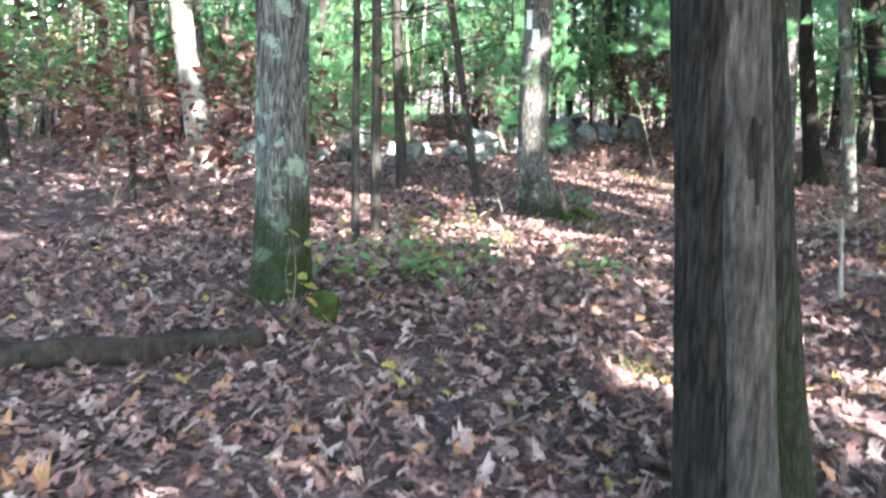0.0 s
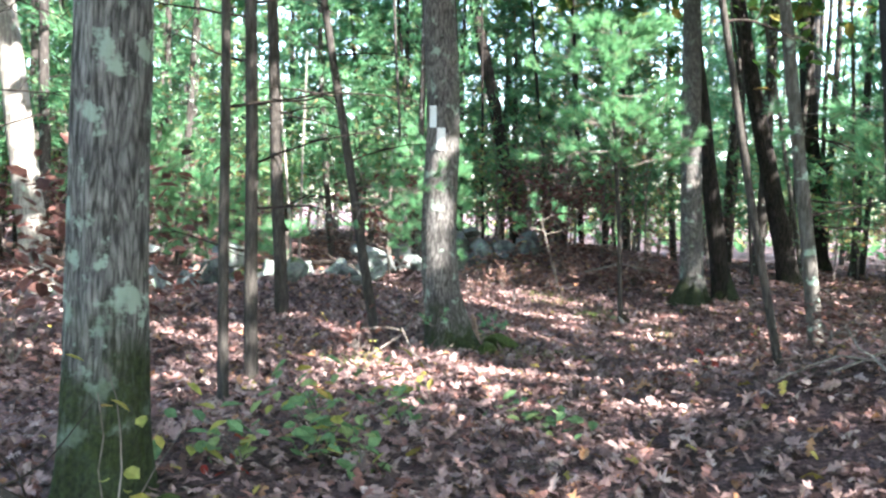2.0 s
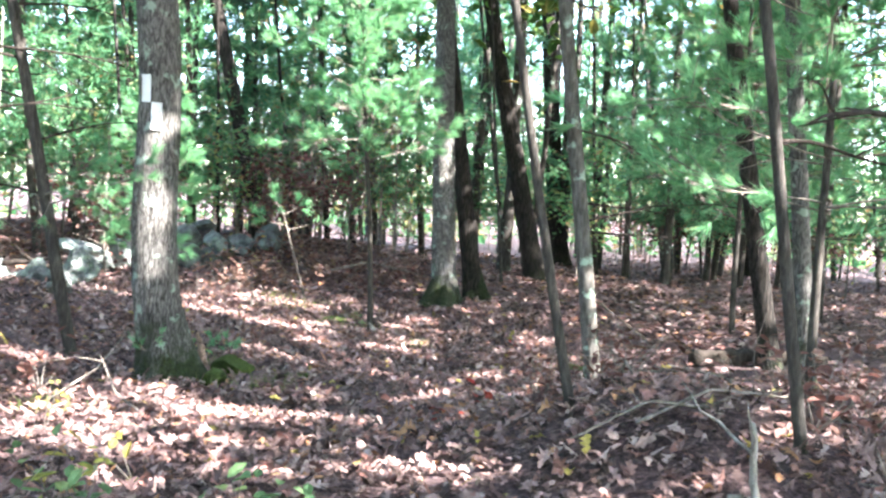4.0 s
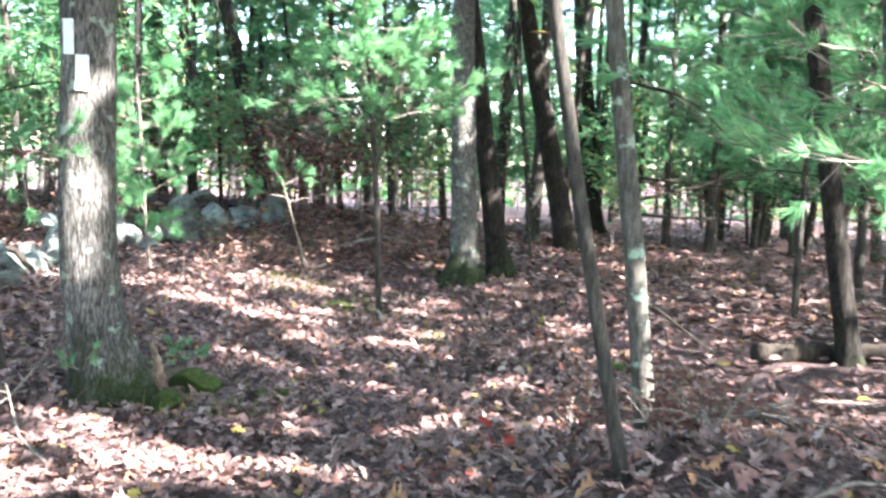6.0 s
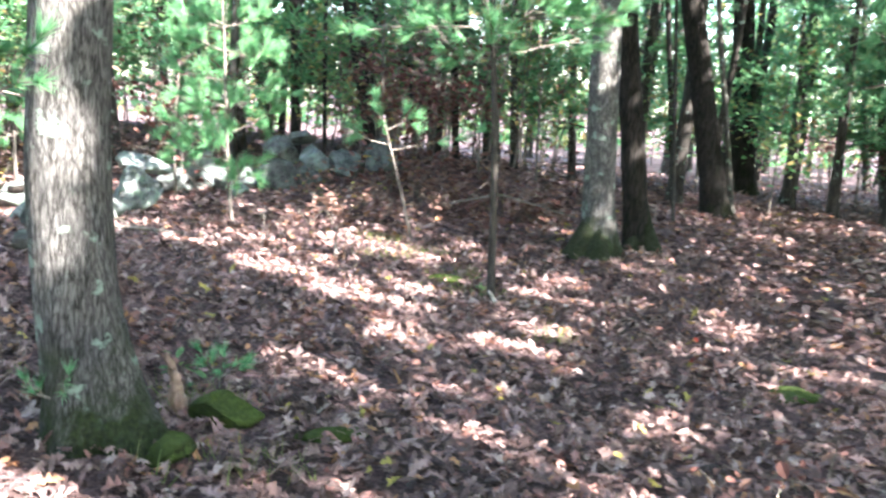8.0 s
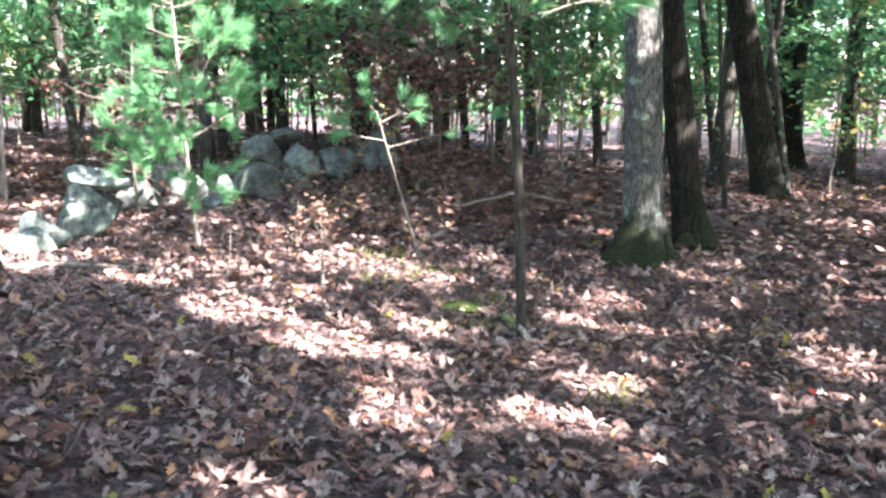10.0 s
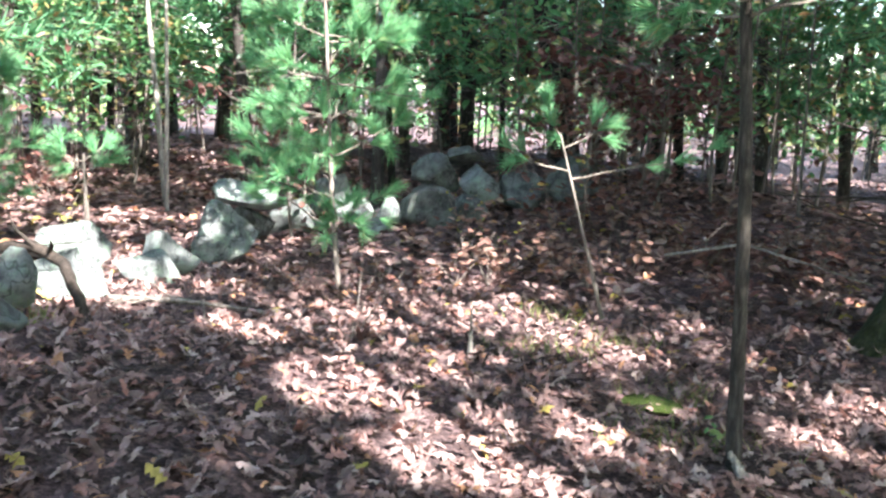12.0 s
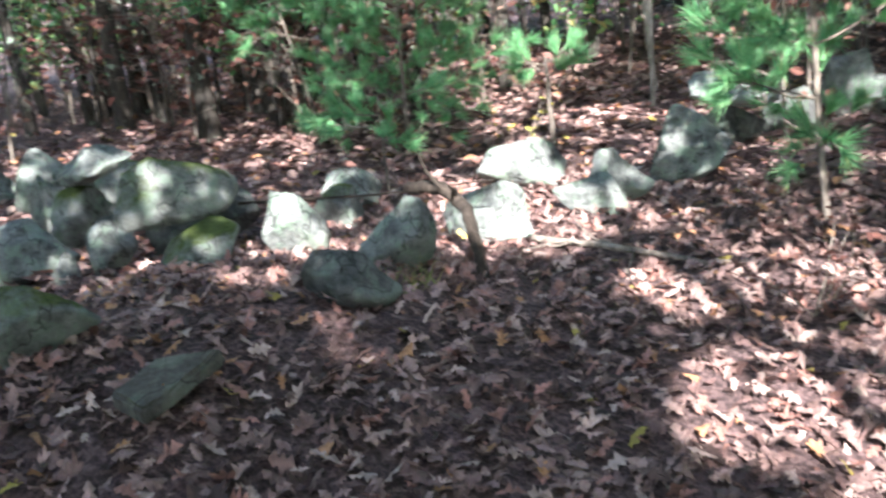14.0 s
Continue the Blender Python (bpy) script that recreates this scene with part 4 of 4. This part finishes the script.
def far_woods():
    rng = np.random.default_rng(55)
    n = 50000
    a, d = rng.uniform(0, 2 * np.pi, n), rng.uniform(29, 46, n)
    z = rng.uniform(0, 1, n) ** 1.3 * 15
    c = np.stack([1 + d * np.sin(a), 6 + d * np.cos(a), z], -1)
    keep = np.sin(c[:, 0] * 0.9) + np.sin(c[:, 1] * 0.8 + 1) + np.sin(z * 1.1 + a * 9) + rng.normal(0, 0.9, n) > -1.3
    ob = new("far_woods", np_mesh("far_woods", *leaf_cards(rng, c[keep], 0.6, 0.3)))
    ob.data.materials.append(M_UNDER)
    tagged(ob, "distant sunlit green woods closing the view", "woods", kind="stuff")


far_woods()


# ---- boulders of the stone wall ----
def boulder(x, y, w, h, d, seed, material, label, yaw=0.0, top=(0.0, 0.75), roll=0.0, sink=0.12, group="stone wall", name="boulder", z=None, cuts=11, detail=4):
    """A cut and worn block, w wide, d deep and h above its foot; top: how far its head leans and how wide it is."""
    rng = np.random.default_rng(seed)
    bm = bmesh.new()
    bmesh.ops.create_icosphere(bm, subdivisions=detail, radius=1.0)
    planes = [(Vector(rng.normal(size=3)).normalized(), rng.uniform(0.48, 0.78)) for _ in range(cuts)]
    for v in bm.verts:
        p = v.co.copy()
        for nrm, dist in planes:
            over = p.dot(nrm) - dist
            if over > 0:
                p -= nrm * over
        p *= 1 + 0.07 * noise.noise(p * 2.1 + Vector((seed, 0, 0))) + 0.045 * noise.noise(p * 5 + Vector((0, seed, 0))) + 0.022 * noise.noise(p * 15 + Vector((0, seed, 5)))
        up = min(max((p.z + 0.7) / 1.4, 0), 1)
        p.x, p.y = p.x * (1 + (top[1] - 1) * up) + top[0] * up, p.y * (1 + (top[1] - 1) * up * 0.6)
        v.co = p
    lo = [min(v.co[k] for v in bm.verts) for k in range(3)]
    hi = [max(v.co[k] for v in bm.verts) for k in range(3)]
    tall = h * (1 + sink)
    for v in bm.verts:
        v.co = Vector([((v.co[k] - lo[k]) / (hi[k] - lo[k]) - (0.5, 0.5, sink)[k]) * (w, d, tall)[k] for k in range(3)])
    me = bpy.data.meshes.new(name)
    bm.to_mesh(me)
    bm.free()
    me.polygons.foreach_set("use_smooth", [True] * len(me.polygons))
    me.materials.append(material)
    ob = new(name, me)
    ob.matrix_basis = pose(x, y, float(gz(x, y)) if z is None else z, 0, roll, yaw)
    return tagged(ob, label, "boulder" if name == "boulder" else name.replace("_", " "), group)


G1 = "grey lichened granite boulder lying in leaves"
G2 = "moss-topped granite boulder of a tumbled wall"
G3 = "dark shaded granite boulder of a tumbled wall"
# x, y, width, height, depth, material, label, yaw, lean and width of the head, height of the foot where it rests on others
STONES = [
    (-1.65, 12.8, 0.56, 0.53, 0.34, M_ROCK, "large rounded grey boulder standing on edge", 33, (0.12, 0.78), None),
    (-1.82, 12.22, 0.46, 0.34, 0.24, M_ROCK, "slab-like grey boulder set on edge", 37, (-0.1, 0.7), None),
    (-1.8, 11.9, 0.48, 0.25, 0.3, M_ROCK, G1, 39, (-0.15, 0.7), None),
    (-2.6, 12.18, 0.64, 0.33, 0.4, M_ROCK, G1, 43, (-0.1, 0.65), None),
    (-1.88, 11.08, 0.5, 0.34, 0.34, M_ROCK, "pale cracked boulder lying in dry leaves", 46, (-0.1, 0.75), None),
    (-1.68, 10.27, 0.42, 0.37, 0.34, M_ROCK, "pointed grey boulder lying in dry leaves", 52, (0.42, 0.42), None),
    (-1.29, 9.7, 0.42, 0.22, 0.28, M_ROCK_SHADE, "low dark mossy stone in the leaves", 55, (-0.25, 0.75), None),
    (-2.53, 10.26, 0.37, 0.4, 0.28, M_ROCK, "upright pale sunlit boulder", 58, (-0.28, 0.42), None),
    (-2.95, 10.83, 0.34, 0.28, 0.26, M_ROCK_MOSS, G2, 55, (0, 0.7), None),
    (-2.95, 9.82, 0.68, 0.36, 0.44, M_ROCK_MOSS, "wedge-shaped mossy capstone bridging a dark gap", 65, (-0.3, 0.2), 0.4),
    # next stone is added behind the gap, to make it look dark
    (-3.25, 10.05, 0.7, 0.42, 0.4, M_ROCK_SHADE, G3, 65, (0, 0.85), None),
    (-2.68, 9.77, 0.44, 0.25, 0.4, M_ROCK_MOSS, G2, 64, (0, 0.8), None),
    (-3.32, 9.53, 0.28, 0.32, 0.34, M_ROCK, G1, 69, (0.1, 0.55), None),
    (-4.1, 9.84, 0.5, 0.22, 0.4, M_ROCK, "flat grey stone lying over lower boulders", 69, (0.1, 0.6), 0.46),
    (-4.75, 9.7, 0.26, 0.46, 0.3, M_ROCK_MOSS, "leaning pale slab edged with bright moss", 72, (0.4, 0.6), None),
    (-4.2, 9.74, 0.44, 0.44, 0.4, M_ROCK_MOSS, G2, 70, (0, 0.7), None),
    (-3.7, 9.17, 0.6, 0.36, 0.38, M_ROCK, G1, 74, (0.1, 0.75), None),
    (-3.27, 9.23, 0.16, 0.18, 0.15, M_ROCK, "small grey stone wedged at a boulder", 72, (0, 0.7), None),
    (-1.75, 8.58, 0.5, 0.28, 0.36, M_ROCK_MOSS, "rounded lichened boulder half sunk in leaves", 74, (-0.05, 0.7), None),
    (-5.0, 10.3, 0.6, 0.42, 0.5, M_ROCK_MOSS, G2, 65, (0, 0.7), None), (-5.6, 10.0, 0.5, 0.5, 0.5, M_ROCK, G1, 70, (0.1, 0.7), None),
    (-6.3, 9.7, 0.6, 0.42, 0.5, M_ROCK, G1, 72, (0, 0.7), None), (-6.9, 9.5, 0.5, 0.4, 0.5, M_ROCK_MOSS, G2, 74, (0, 0.7), None),
    (-3.35, 11.25, 0.42, 0.28, 0.4, M_ROCK, G1, 50, (0, 0.7), None),
    (-1.85, 13.65, 0.5, 0.36, 0.36, M_ROCK_SHADE, G3, 25, (0, 0.8), None),
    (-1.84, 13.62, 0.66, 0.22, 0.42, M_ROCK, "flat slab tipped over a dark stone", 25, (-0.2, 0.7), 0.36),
    (-1.64, 14.2, 0.46, 0.34, 0.34, M_ROCK_SHADE, G3, 22, (0, 0.75), None),
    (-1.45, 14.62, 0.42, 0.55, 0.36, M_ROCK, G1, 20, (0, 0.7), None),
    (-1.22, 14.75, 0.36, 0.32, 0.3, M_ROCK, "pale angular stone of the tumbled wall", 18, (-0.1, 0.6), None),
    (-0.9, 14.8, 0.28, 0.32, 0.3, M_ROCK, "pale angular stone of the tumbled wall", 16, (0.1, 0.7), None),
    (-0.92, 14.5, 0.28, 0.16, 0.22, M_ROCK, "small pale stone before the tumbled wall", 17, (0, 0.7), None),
    (-0.52, 14.85, 0.58, 0.44, 0.46, M_ROCK_SHADE, G3, 14, (0.05, 0.85), None),
    (-0.48, 14.9, 0.5, 0.36, 0.42, M_ROCK_SHADE, "dark boulder resting on lower stones", 14, (-0.1, 0.7), 0.5),
    (-0.12, 14.88, 0.42, 0.27, 0.34, M_ROCK_SHADE, G3, 12, (0, 0.8), None),
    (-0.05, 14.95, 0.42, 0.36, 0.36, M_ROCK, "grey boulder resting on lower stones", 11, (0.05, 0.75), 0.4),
    (-0.22, 15.05, 0.4, 0.2, 0.36, M_ROCK_SHADE, "dark flat stone on top of the wall", 12, (0, 0.7), 0.74),
    (0.36, 15.15, 0.54, 0.38, 0.4, M_ROCK_SHADE, G3, 9, (-0.1, 0.7), None), (0.85, 15.4, 0.6, 0.45, 0.5, M_ROCK_SHADE, G3, 5, (0, 0.7), None),
]
for k, (x, y, w, h, d, m, label, yaw, top, foot) in enumerate(STONES):
    boulder(x, y, w, h, d, 300 + k, m, label, yaw, top, (k * 37 % 15) - 7, 0.12 if foot is None else 0.04, z=foot)


def stone_slab(x, y, outline, thick, yaw, tilt, material, label):
    """A flat broken slab with worn edges, lying half buried."""
    bm = bmesh.new()
    bm.faces.new([bm.verts.new((u, v, 0)) for u, v in outline])
    up = bmesh.ops.extrude_face_region(bm, geom=bm.faces[:])
    for v in (g for g in up["geom"] if isinstance(g, bmesh.types.BMVert)):
        v.co = Vector((v.co.x * 0.94, v.co.y * 0.94, thick))
    bmesh.ops.recalc_face_normals(bm, faces=bm.faces[:])
    bmesh.ops.bevel(bm, geom=bm.edges[:], offset=0.012, segments=2, affect="EDGES")
    bmesh.ops.triangulate(bm, faces=bm.faces[:])
    bmesh.ops.subdivide_edges(bm, edges=bm.edges[:], cuts=3, use_grid_fill=True)
    for v in bm.verts:
        v.co.z += 0.012 * noise.noise(v.co * 9)
    me = bpy.data.meshes.new("stone_slab")
    bm.to_mesh(me)
    bm.free()
    me.materials.append(material)
    ob = new("stone_slab", me)
    ob.matrix_basis = pose(x, y, float(gz(x, y)) + 0.03, tilt, -6, yaw)
    return tagged(ob, label, "stone slab")


stone_slab(-0.98, 8.73, [(-0.18, 0.0), (-0.07, -0.2), (0.1, -0.02), (0.2, 0.1), (-0.03, 0.16)], 0.06, 62, 3, M_SLAB, "flat brown stone slab half buried in leaves")
boulder(0.62, 6.28, 0.2, 0.13, 0.17, 373, M_MOSS, "small moss-covered stone at the oak's foot", 10, group="", name="mossy_stone")
boulder(0.72, 6.8, 0.34, 0.15, 0.24, 377, M_MOSS, "low mound of bright moss beside the oak", 10, group="", name="moss_mound", cuts=4)
boulder(1.21, 6.75, 0.36, 0.04, 0.16, 378, M_MOSS, "flat patch of moss among the leaves", 15, group="", name="moss_patch", cuts=3)
boulder(1.74, 11.0, 0.34, 0.06, 0.2, 379, M_MOSS, "flat patch of moss among the leaves", -10, group="", name="moss_patch", cuts=3)
boulder(3.95, 8.45, 0.4, 0.06, 0.3, 380, M_MOSS, "flat patch of moss among the leaves", 30, group="", name="moss_patch", cuts=3)
boulder(-0.14, 1.3, 0.16, 0.17, 0.16, 374, M_MOSS, "small mossy stump in the leaves", 10, group="", name="mossy_stump")


# ---- fallen wood ----
def log(points, r0, r1, material, label, seed, name="log", n=12, twigs=0):
    rng = np.random.default_rng(seed)
    P = np.array(points, float)
    s = np.linspace(0, len(P) - 1, 22)
    Q = np.stack([np.interp(s, np.arange(len(P)), P[:, k]) for k in range(3)], -1) + rng.normal(0, r0 * 0.12, (22, 3))
    Q[0] = Q[1] + (Q[0] - Q[1]) * 0.02
    o = Q[0].copy()
    t = thing(name, *o, label, name)
    part("stem", tube_mesh("stem", [tube(Q - o, np.concatenate([[r0 * 0.05], np.linspace(r0, r1, 21)]), n, 0.08, 0, seed=seed)]), material, t)
    for _ in range(twigs):
        k = rng.integers(4, 20)
        w = rng.normal(0, 1, 3)
        w[2] = abs(w[2]) * 0.7
        tw = bent(Q[k] - o, w, rng.uniform(0.15, 0.5), 5, 0.2, rng)
        part("twig", tube_mesh("twig", [tube(tw, np.linspace(r1 * 0.7, 0.0015, 6), 5)]), material, t)
    return t


def on(x, y, up=0.02):
    return (x, y, float(gz(x, y)) + up)


log([on(-1.55, 0.2, 0.03), on(-0.8, 0.62, 0.06), on(-0.3, 0.95, 0.04)], 0.085, 0.05, M_DEADDARK, "dark rotting log lying in the leaves", 1, twigs=3)
log([on(5.2, 8.4, 0.06), on(5.8, 8.4, 0.08), on(6.6, 8.2, 0.06)], 0.1, 0.07, M_DEADDARK, "dark rotting log fallen beyond the hummock", 2, twigs=3)
log([on(-1.65, 11.15, 0.03), on(-1.1, 11.2, 0.06), on(-0.65, 11.35, 0.03)], 0.022, 0.012, M_TWIG, "long bare grey stick lying on leaves", 3, "stick", 7, 5)
log([(-2.15, 10.72, 0.42), (-1.75, 10.68, 0.47), (-1.52, 10.6, 0.42), (-1.35, 10.5, 0.26), (-1.2, 10.38, 0.1)], 0.036, 0.03, M_DEADDARK, "dark dead branch leaning on the boulders", 4, "fallen_branch", 8, 2)
log([on(-0.9, 1.35, 0.2), on(-0.45, 1.2, 0.12), on(-0.12, 1.0, 0.02)], 0.016, 0.008, M_DEADDARK, "dead branch lying against the lichened oak", 5, "fallen_branch", 7, 4)
log([on(-0.33, 5.43), on(-0.1, 5.9, 0.15), on(0.0, 6.2, 0.3)], 0.009, 0.004, M_TWIG, "pale bare twig standing in the leaves", 6, "stick", 6, 4)
log([on(0.31, 5.2), on(0.1, 5.4, 0.12), on(-0.05, 5.7, 0.28)], 0.009, 0.004, M_TWIG, "pale bare twig standing in the leaves", 7, "stick", 6, 4)
log([on(2.55, 2.31, -0.02), on(2.53, 2.31, 0.25), on(2.5, 2.3, 0.5)], 0.016, 0.01, M_PALE, "pale broken stick upright in the leaves", 8, "stick", 7, 2)
log([on(0.7, 11.22, -0.02), on(0.7, 11.22, 0.12), on(0.7, 11.22, 0.3)], 0.02, 0.004, M_PALE, "short pale broken stub in the leaves", 9, "stub", 7, 0)
log([on(2.6, 2.7, 0.03), on(3.0, 2.5, 0.06), on(3.6, 2.6, 0.04)], 0.02, 0.01, M_TWIG, "dead branch lying on the hummock", 10, "fallen_branch", 7, 6)
log([on(2.2, 10.22, -0.01), on(2.13, 10.24, 0.05), on(2.08, 10.26, 0.12)], 0.035, 0.012, M_PALE, "pale splinter of wood at a sapling's foot", 15, "wood_chunk", 8, 0)
log([on(1.7, 13.2, 0.3), on(2.3, 13.0, 0.5), on(3.1, 12.6, 0.4)], 0.014, 0.006, M_TWIG, "bare dead branch hanging over the bank", 11, "fallen_branch", 6, 8)
log([on(-3.0, 10.1, 0.3), on(-2.2, 10.6, 0.3), on(-1.6, 10.9, 0.4)], 0.009, 0.004, M_DEADDARK, "tangled dead twigs over the boulders", 12, "fallen_branch", 6, 9)
log([on(4.0, 6.3, 0.03), on(4.6, 6.6, 0.1), on(5.3, 6.7, 0.05)], 0.016, 0.007, M_TWIG, "bare dead branch lying in leaves", 13, "fallen_branch", 6, 8)
log([on(0.5, 6.86, 0.0), on(0.48, 6.84, 0.14), on(0.45, 6.8, 0.3)], 0.045, 0.012, M_CHUNK, "pale chunk of bare wood leaning at the oak", 14, "wood_chunk", 8, 0)


# ---- plants on the floor ----
def leafy_plant(x, y, label, seed, material, stems, height, leaf, per, name="plant", spread=0.16):
    rng = np.random.default_rng(seed)
    t = thing(name, x, y, float(gz(x, y)), label, name)
    for _ in range(stems):
        a = rng.uniform(0, 6.3)
        line = bent((0, 0, 0), (math.cos(a) * spread * 3, math.sin(a) * spread * 3, 0.7), height * rng.uniform(0.7, 1.2), 5, 0.12, rng)
        st = part("stalk", tube_mesh("stalk", [tube(line, np.linspace(0.004, 0.0015, 6), 5)]), M_TWIG, t)
        c = np.array(line)[rng.integers(2, 6, per)] + rng.normal(0, leaf * 0.7, (per, 3))
        part("foliage", np_mesh("foliage", *leaf_cards(rng, c, leaf, 0.8)), material, st)["kind"] = "stuff"
    return t


LOW = "low seedling with broad green leaves in the litter"
for k, (x, y, m, st, h, lf, per) in enumerate([(0.08, 2.3, M_GREEN, 6, 0.22, 0.1, 7), (-0.16, 2.1, M_GREEN, 5, 0.2, 0.1, 6), (0.37, 2.1, M_GREEN, 5, 0.2, 0.09, 6), (0.36, 3.2, M_GREEN, 5, 0.2, 0.09, 6),
                                               (0.92, 3.4, M_GREEN, 3, 0.15, 0.08, 4), (1.2, 3.1, M_GREEN, 3, 0.15, 0.08, 4), (-0.05, 2.75, M_GREEN, 5, 0.25, 0.1, 7), (0.22, 3.5, M_GREEN, 3, 0.25, 0.09, 4),
                                               (1.1, 3.2, M_GREEN, 3, 0.12, 0.08, 4), (0.45, 7.15, M_GREEN, 4, 0.2, 0.06, 4), (2.1, 10.6, M_GREEN, 3, 0.1, 0.06, 4)]):
    leafy_plant(x, y, LOW, 400 + k, m, st, h, lf, per, "seedling")
YEL = "thin twig with yellowing leaves"
for k, (x, y, st, h, lf, per) in enumerate([(-0.3, 1.25, 3, 0.75, 0.075, 5), (0.1, 2.6, 3, 0.45, 0.08, 5), (0.45, 3.9, 2, 0.35, 0.08, 4), (0.6, 13.4, 4, 0.6, 0.045, 5), (0.2, 13.9, 4, 0.5, 0.045, 5), (-0.2, 5.0, 2, 0.3, 0.06, 4), (1.3, 13.6, 3, 1.3, 0.06, 9), (-3.3, 12.9, 3, 0.5, 0.05, 8)]):
    leafy_plant(x, y, YEL, 430 + k, M_YELLOW, st, h, lf, per, "yellow_shrub")
BRN = "small shrub holding dead reddish brown leaves"
for k, (x, y, st, h, lf, per) in enumerate([(-3.4, 5.5, 14, 2.3, 0.15, 22), (-3.6, 4.6, 12, 2.2, 0.15, 20), (-2.7, 4.6, 10, 1.9, 0.14, 18), (-2.1, 5.4, 9, 1.2, 0.12, 14), (-0.42, 5.8, 6, 0.35, 0.09, 6), (1.4, 14.2, 9, 0.7, 0.1, 12), (2.1, 13.9, 9, 0.6, 0.1, 12), (2.2, 12.9, 7, 0.45, 0.1, 9),
                                           (2.8, 13.7, 9, 0.6, 0.1, 12), (0.8, 14.4, 8, 0.6, 0.1, 10), (0.9, 8.0, 4, 0.2, 0.08, 4), (0.15, 7.9, 4, 0.25, 0.09, 4), (2.9, 4.3, 7, 0.35, 0.065, 9), (3.6, 4.0, 7, 0.4, 0.065, 9), (3.3, 3.2, 6, 0.35, 0.065, 8), (3.9, 5.0, 7, 0.4, 0.065, 9), (3.1, 5.2, 6, 0.3, 0.06, 8), (4.4, 4.4, 7, 0.45, 0.07, 9),
                                           (-4.5, 14.6, 8, 0.8, 0.1, 10), (-5.5, 14.0, 8, 0.9, 0.1, 10), (-3.0, 15.4, 8, 0.8, 0.1, 10), (0.03, 11.05, 7, 0.45, 0.05, 7), (0.9, 7.1, 3, 0.2, 0.06, 4), (1.85, 9.4, 3, 0.15, 0.06, 4)]):
    leafy_plant(x, y, BRN, 460 + k, M_BROWN, st, h, lf, per, "brown_shrub")
CLUTTER = random.Random(17)
for k in range(26):
    x, y = CLUTTER.uniform(2.7, 4.9), CLUTTER.uniform(2.4, 6.2)
    leafy_plant(x, y, "knee-high dead brown seedling on the hummock", 540 + k, M_BROWN, 5, CLUTTER.uniform(0.2, 0.45), 0.06, 7, "brown_shrub")
for k in range(16):
    x, y = CLUTTER.uniform(0.0, 3.1), CLUTTER.uniform(12.7, 14.8)
    leafy_plant(x, y, "dry oak seedling holding pale brown leaves", 600 + k, M_DRY, 6, CLUTTER.uniform(0.25, 0.6), 0.09, 8, "brown_shrub")
for k in range(12):
    x, y, a = CLUTTER.uniform(2.5, 4.6), CLUTTER.uniform(2.4, 6.0), CLUTTER.uniform(0, 6.3)
    u, v = 0.35 * math.cos(a), 0.35 * math.sin(a)
    log([on(x, y, 0.02), on(x + u, y + v, 0.12), on(x + 2 * u, y + 2 * v, 0.1)], 0.009, 0.004, M_TWIG if k % 3 else M_DEADDARK, "thin dead branch lying on the hummock", 570 + k, "fallen_branch", 6, 5)
for k, (x, y) in enumerate([(-0.1, 2.0), (2.0, 4.6), (3.4, 9.0), (2.3, 5.0)]):
    leafy_plant(x, y, "small seedling with red leaves", 500 + k, M_RED, 2, 0.15, 0.07, 3, "red_seedling")


def sedge(x, y, seed, n=26, size=0.13):
    rng = np.random.default_rng(seed)
    c = np.stack([rng.normal(0, 0.14, n), rng.normal(0, 0.09, n), np.zeros(n)], -1)
    V, F = needles(rng, c, np.tile([0, 0, 1.0], (n, 1)), 3, size, 0.006, 0.8)
    ob = new("grass_tuft", np_mesh("grass_tuft", V, F))
    ob.data.materials.append(M_GRASS)
    ob.matrix_basis = pose(x, y, float(gz(x, y)) + 0.015)
    tagged(ob, "small tuft of yellowing woodland grass", "grass", "grass tufts", "stuff")


for k, (x, y) in enumerate([(1.5, 11.9), (1.9, 11.2), (1.2, 11.6), (2.1, 10.7), (1.7, 10.6), (0.9, 11.5), (0.6, 6.9), (0.9, 6.3), (-0.3, 5.4), (1.5, 1.3), (-1.3, 10.0), (1.0, 12.2), (0.55, 7.0), (2.5, 9.2)]):
    sedge(x, y, 520 + k)

# ---- single leaves lying loose along the trail ----
def loose_leaves():
    rng = np.random.default_rng(91)
    kinds = []
    for k in range(8):
        me = np_mesh("leaf", *oak_leaves(rng, np.zeros((1, 3)), 0.1, 0.15))
        me.materials.append(M_LITTER_ONE)
        kinds.append(me)
    for k in range(300):
        x, y = rng.uniform(0.2, 3.2), rng.uniform(3.5, 10.5)
        ob = new("leaf", kinds[k % 8])
        ob.parent = ground
        ob.matrix_basis = pose(x, y, float(gz(x, y)) + 0.035, rng.uniform(-14, 14), rng.uniform(-14, 14), rng.uniform(0, 360))


loose_leaves()
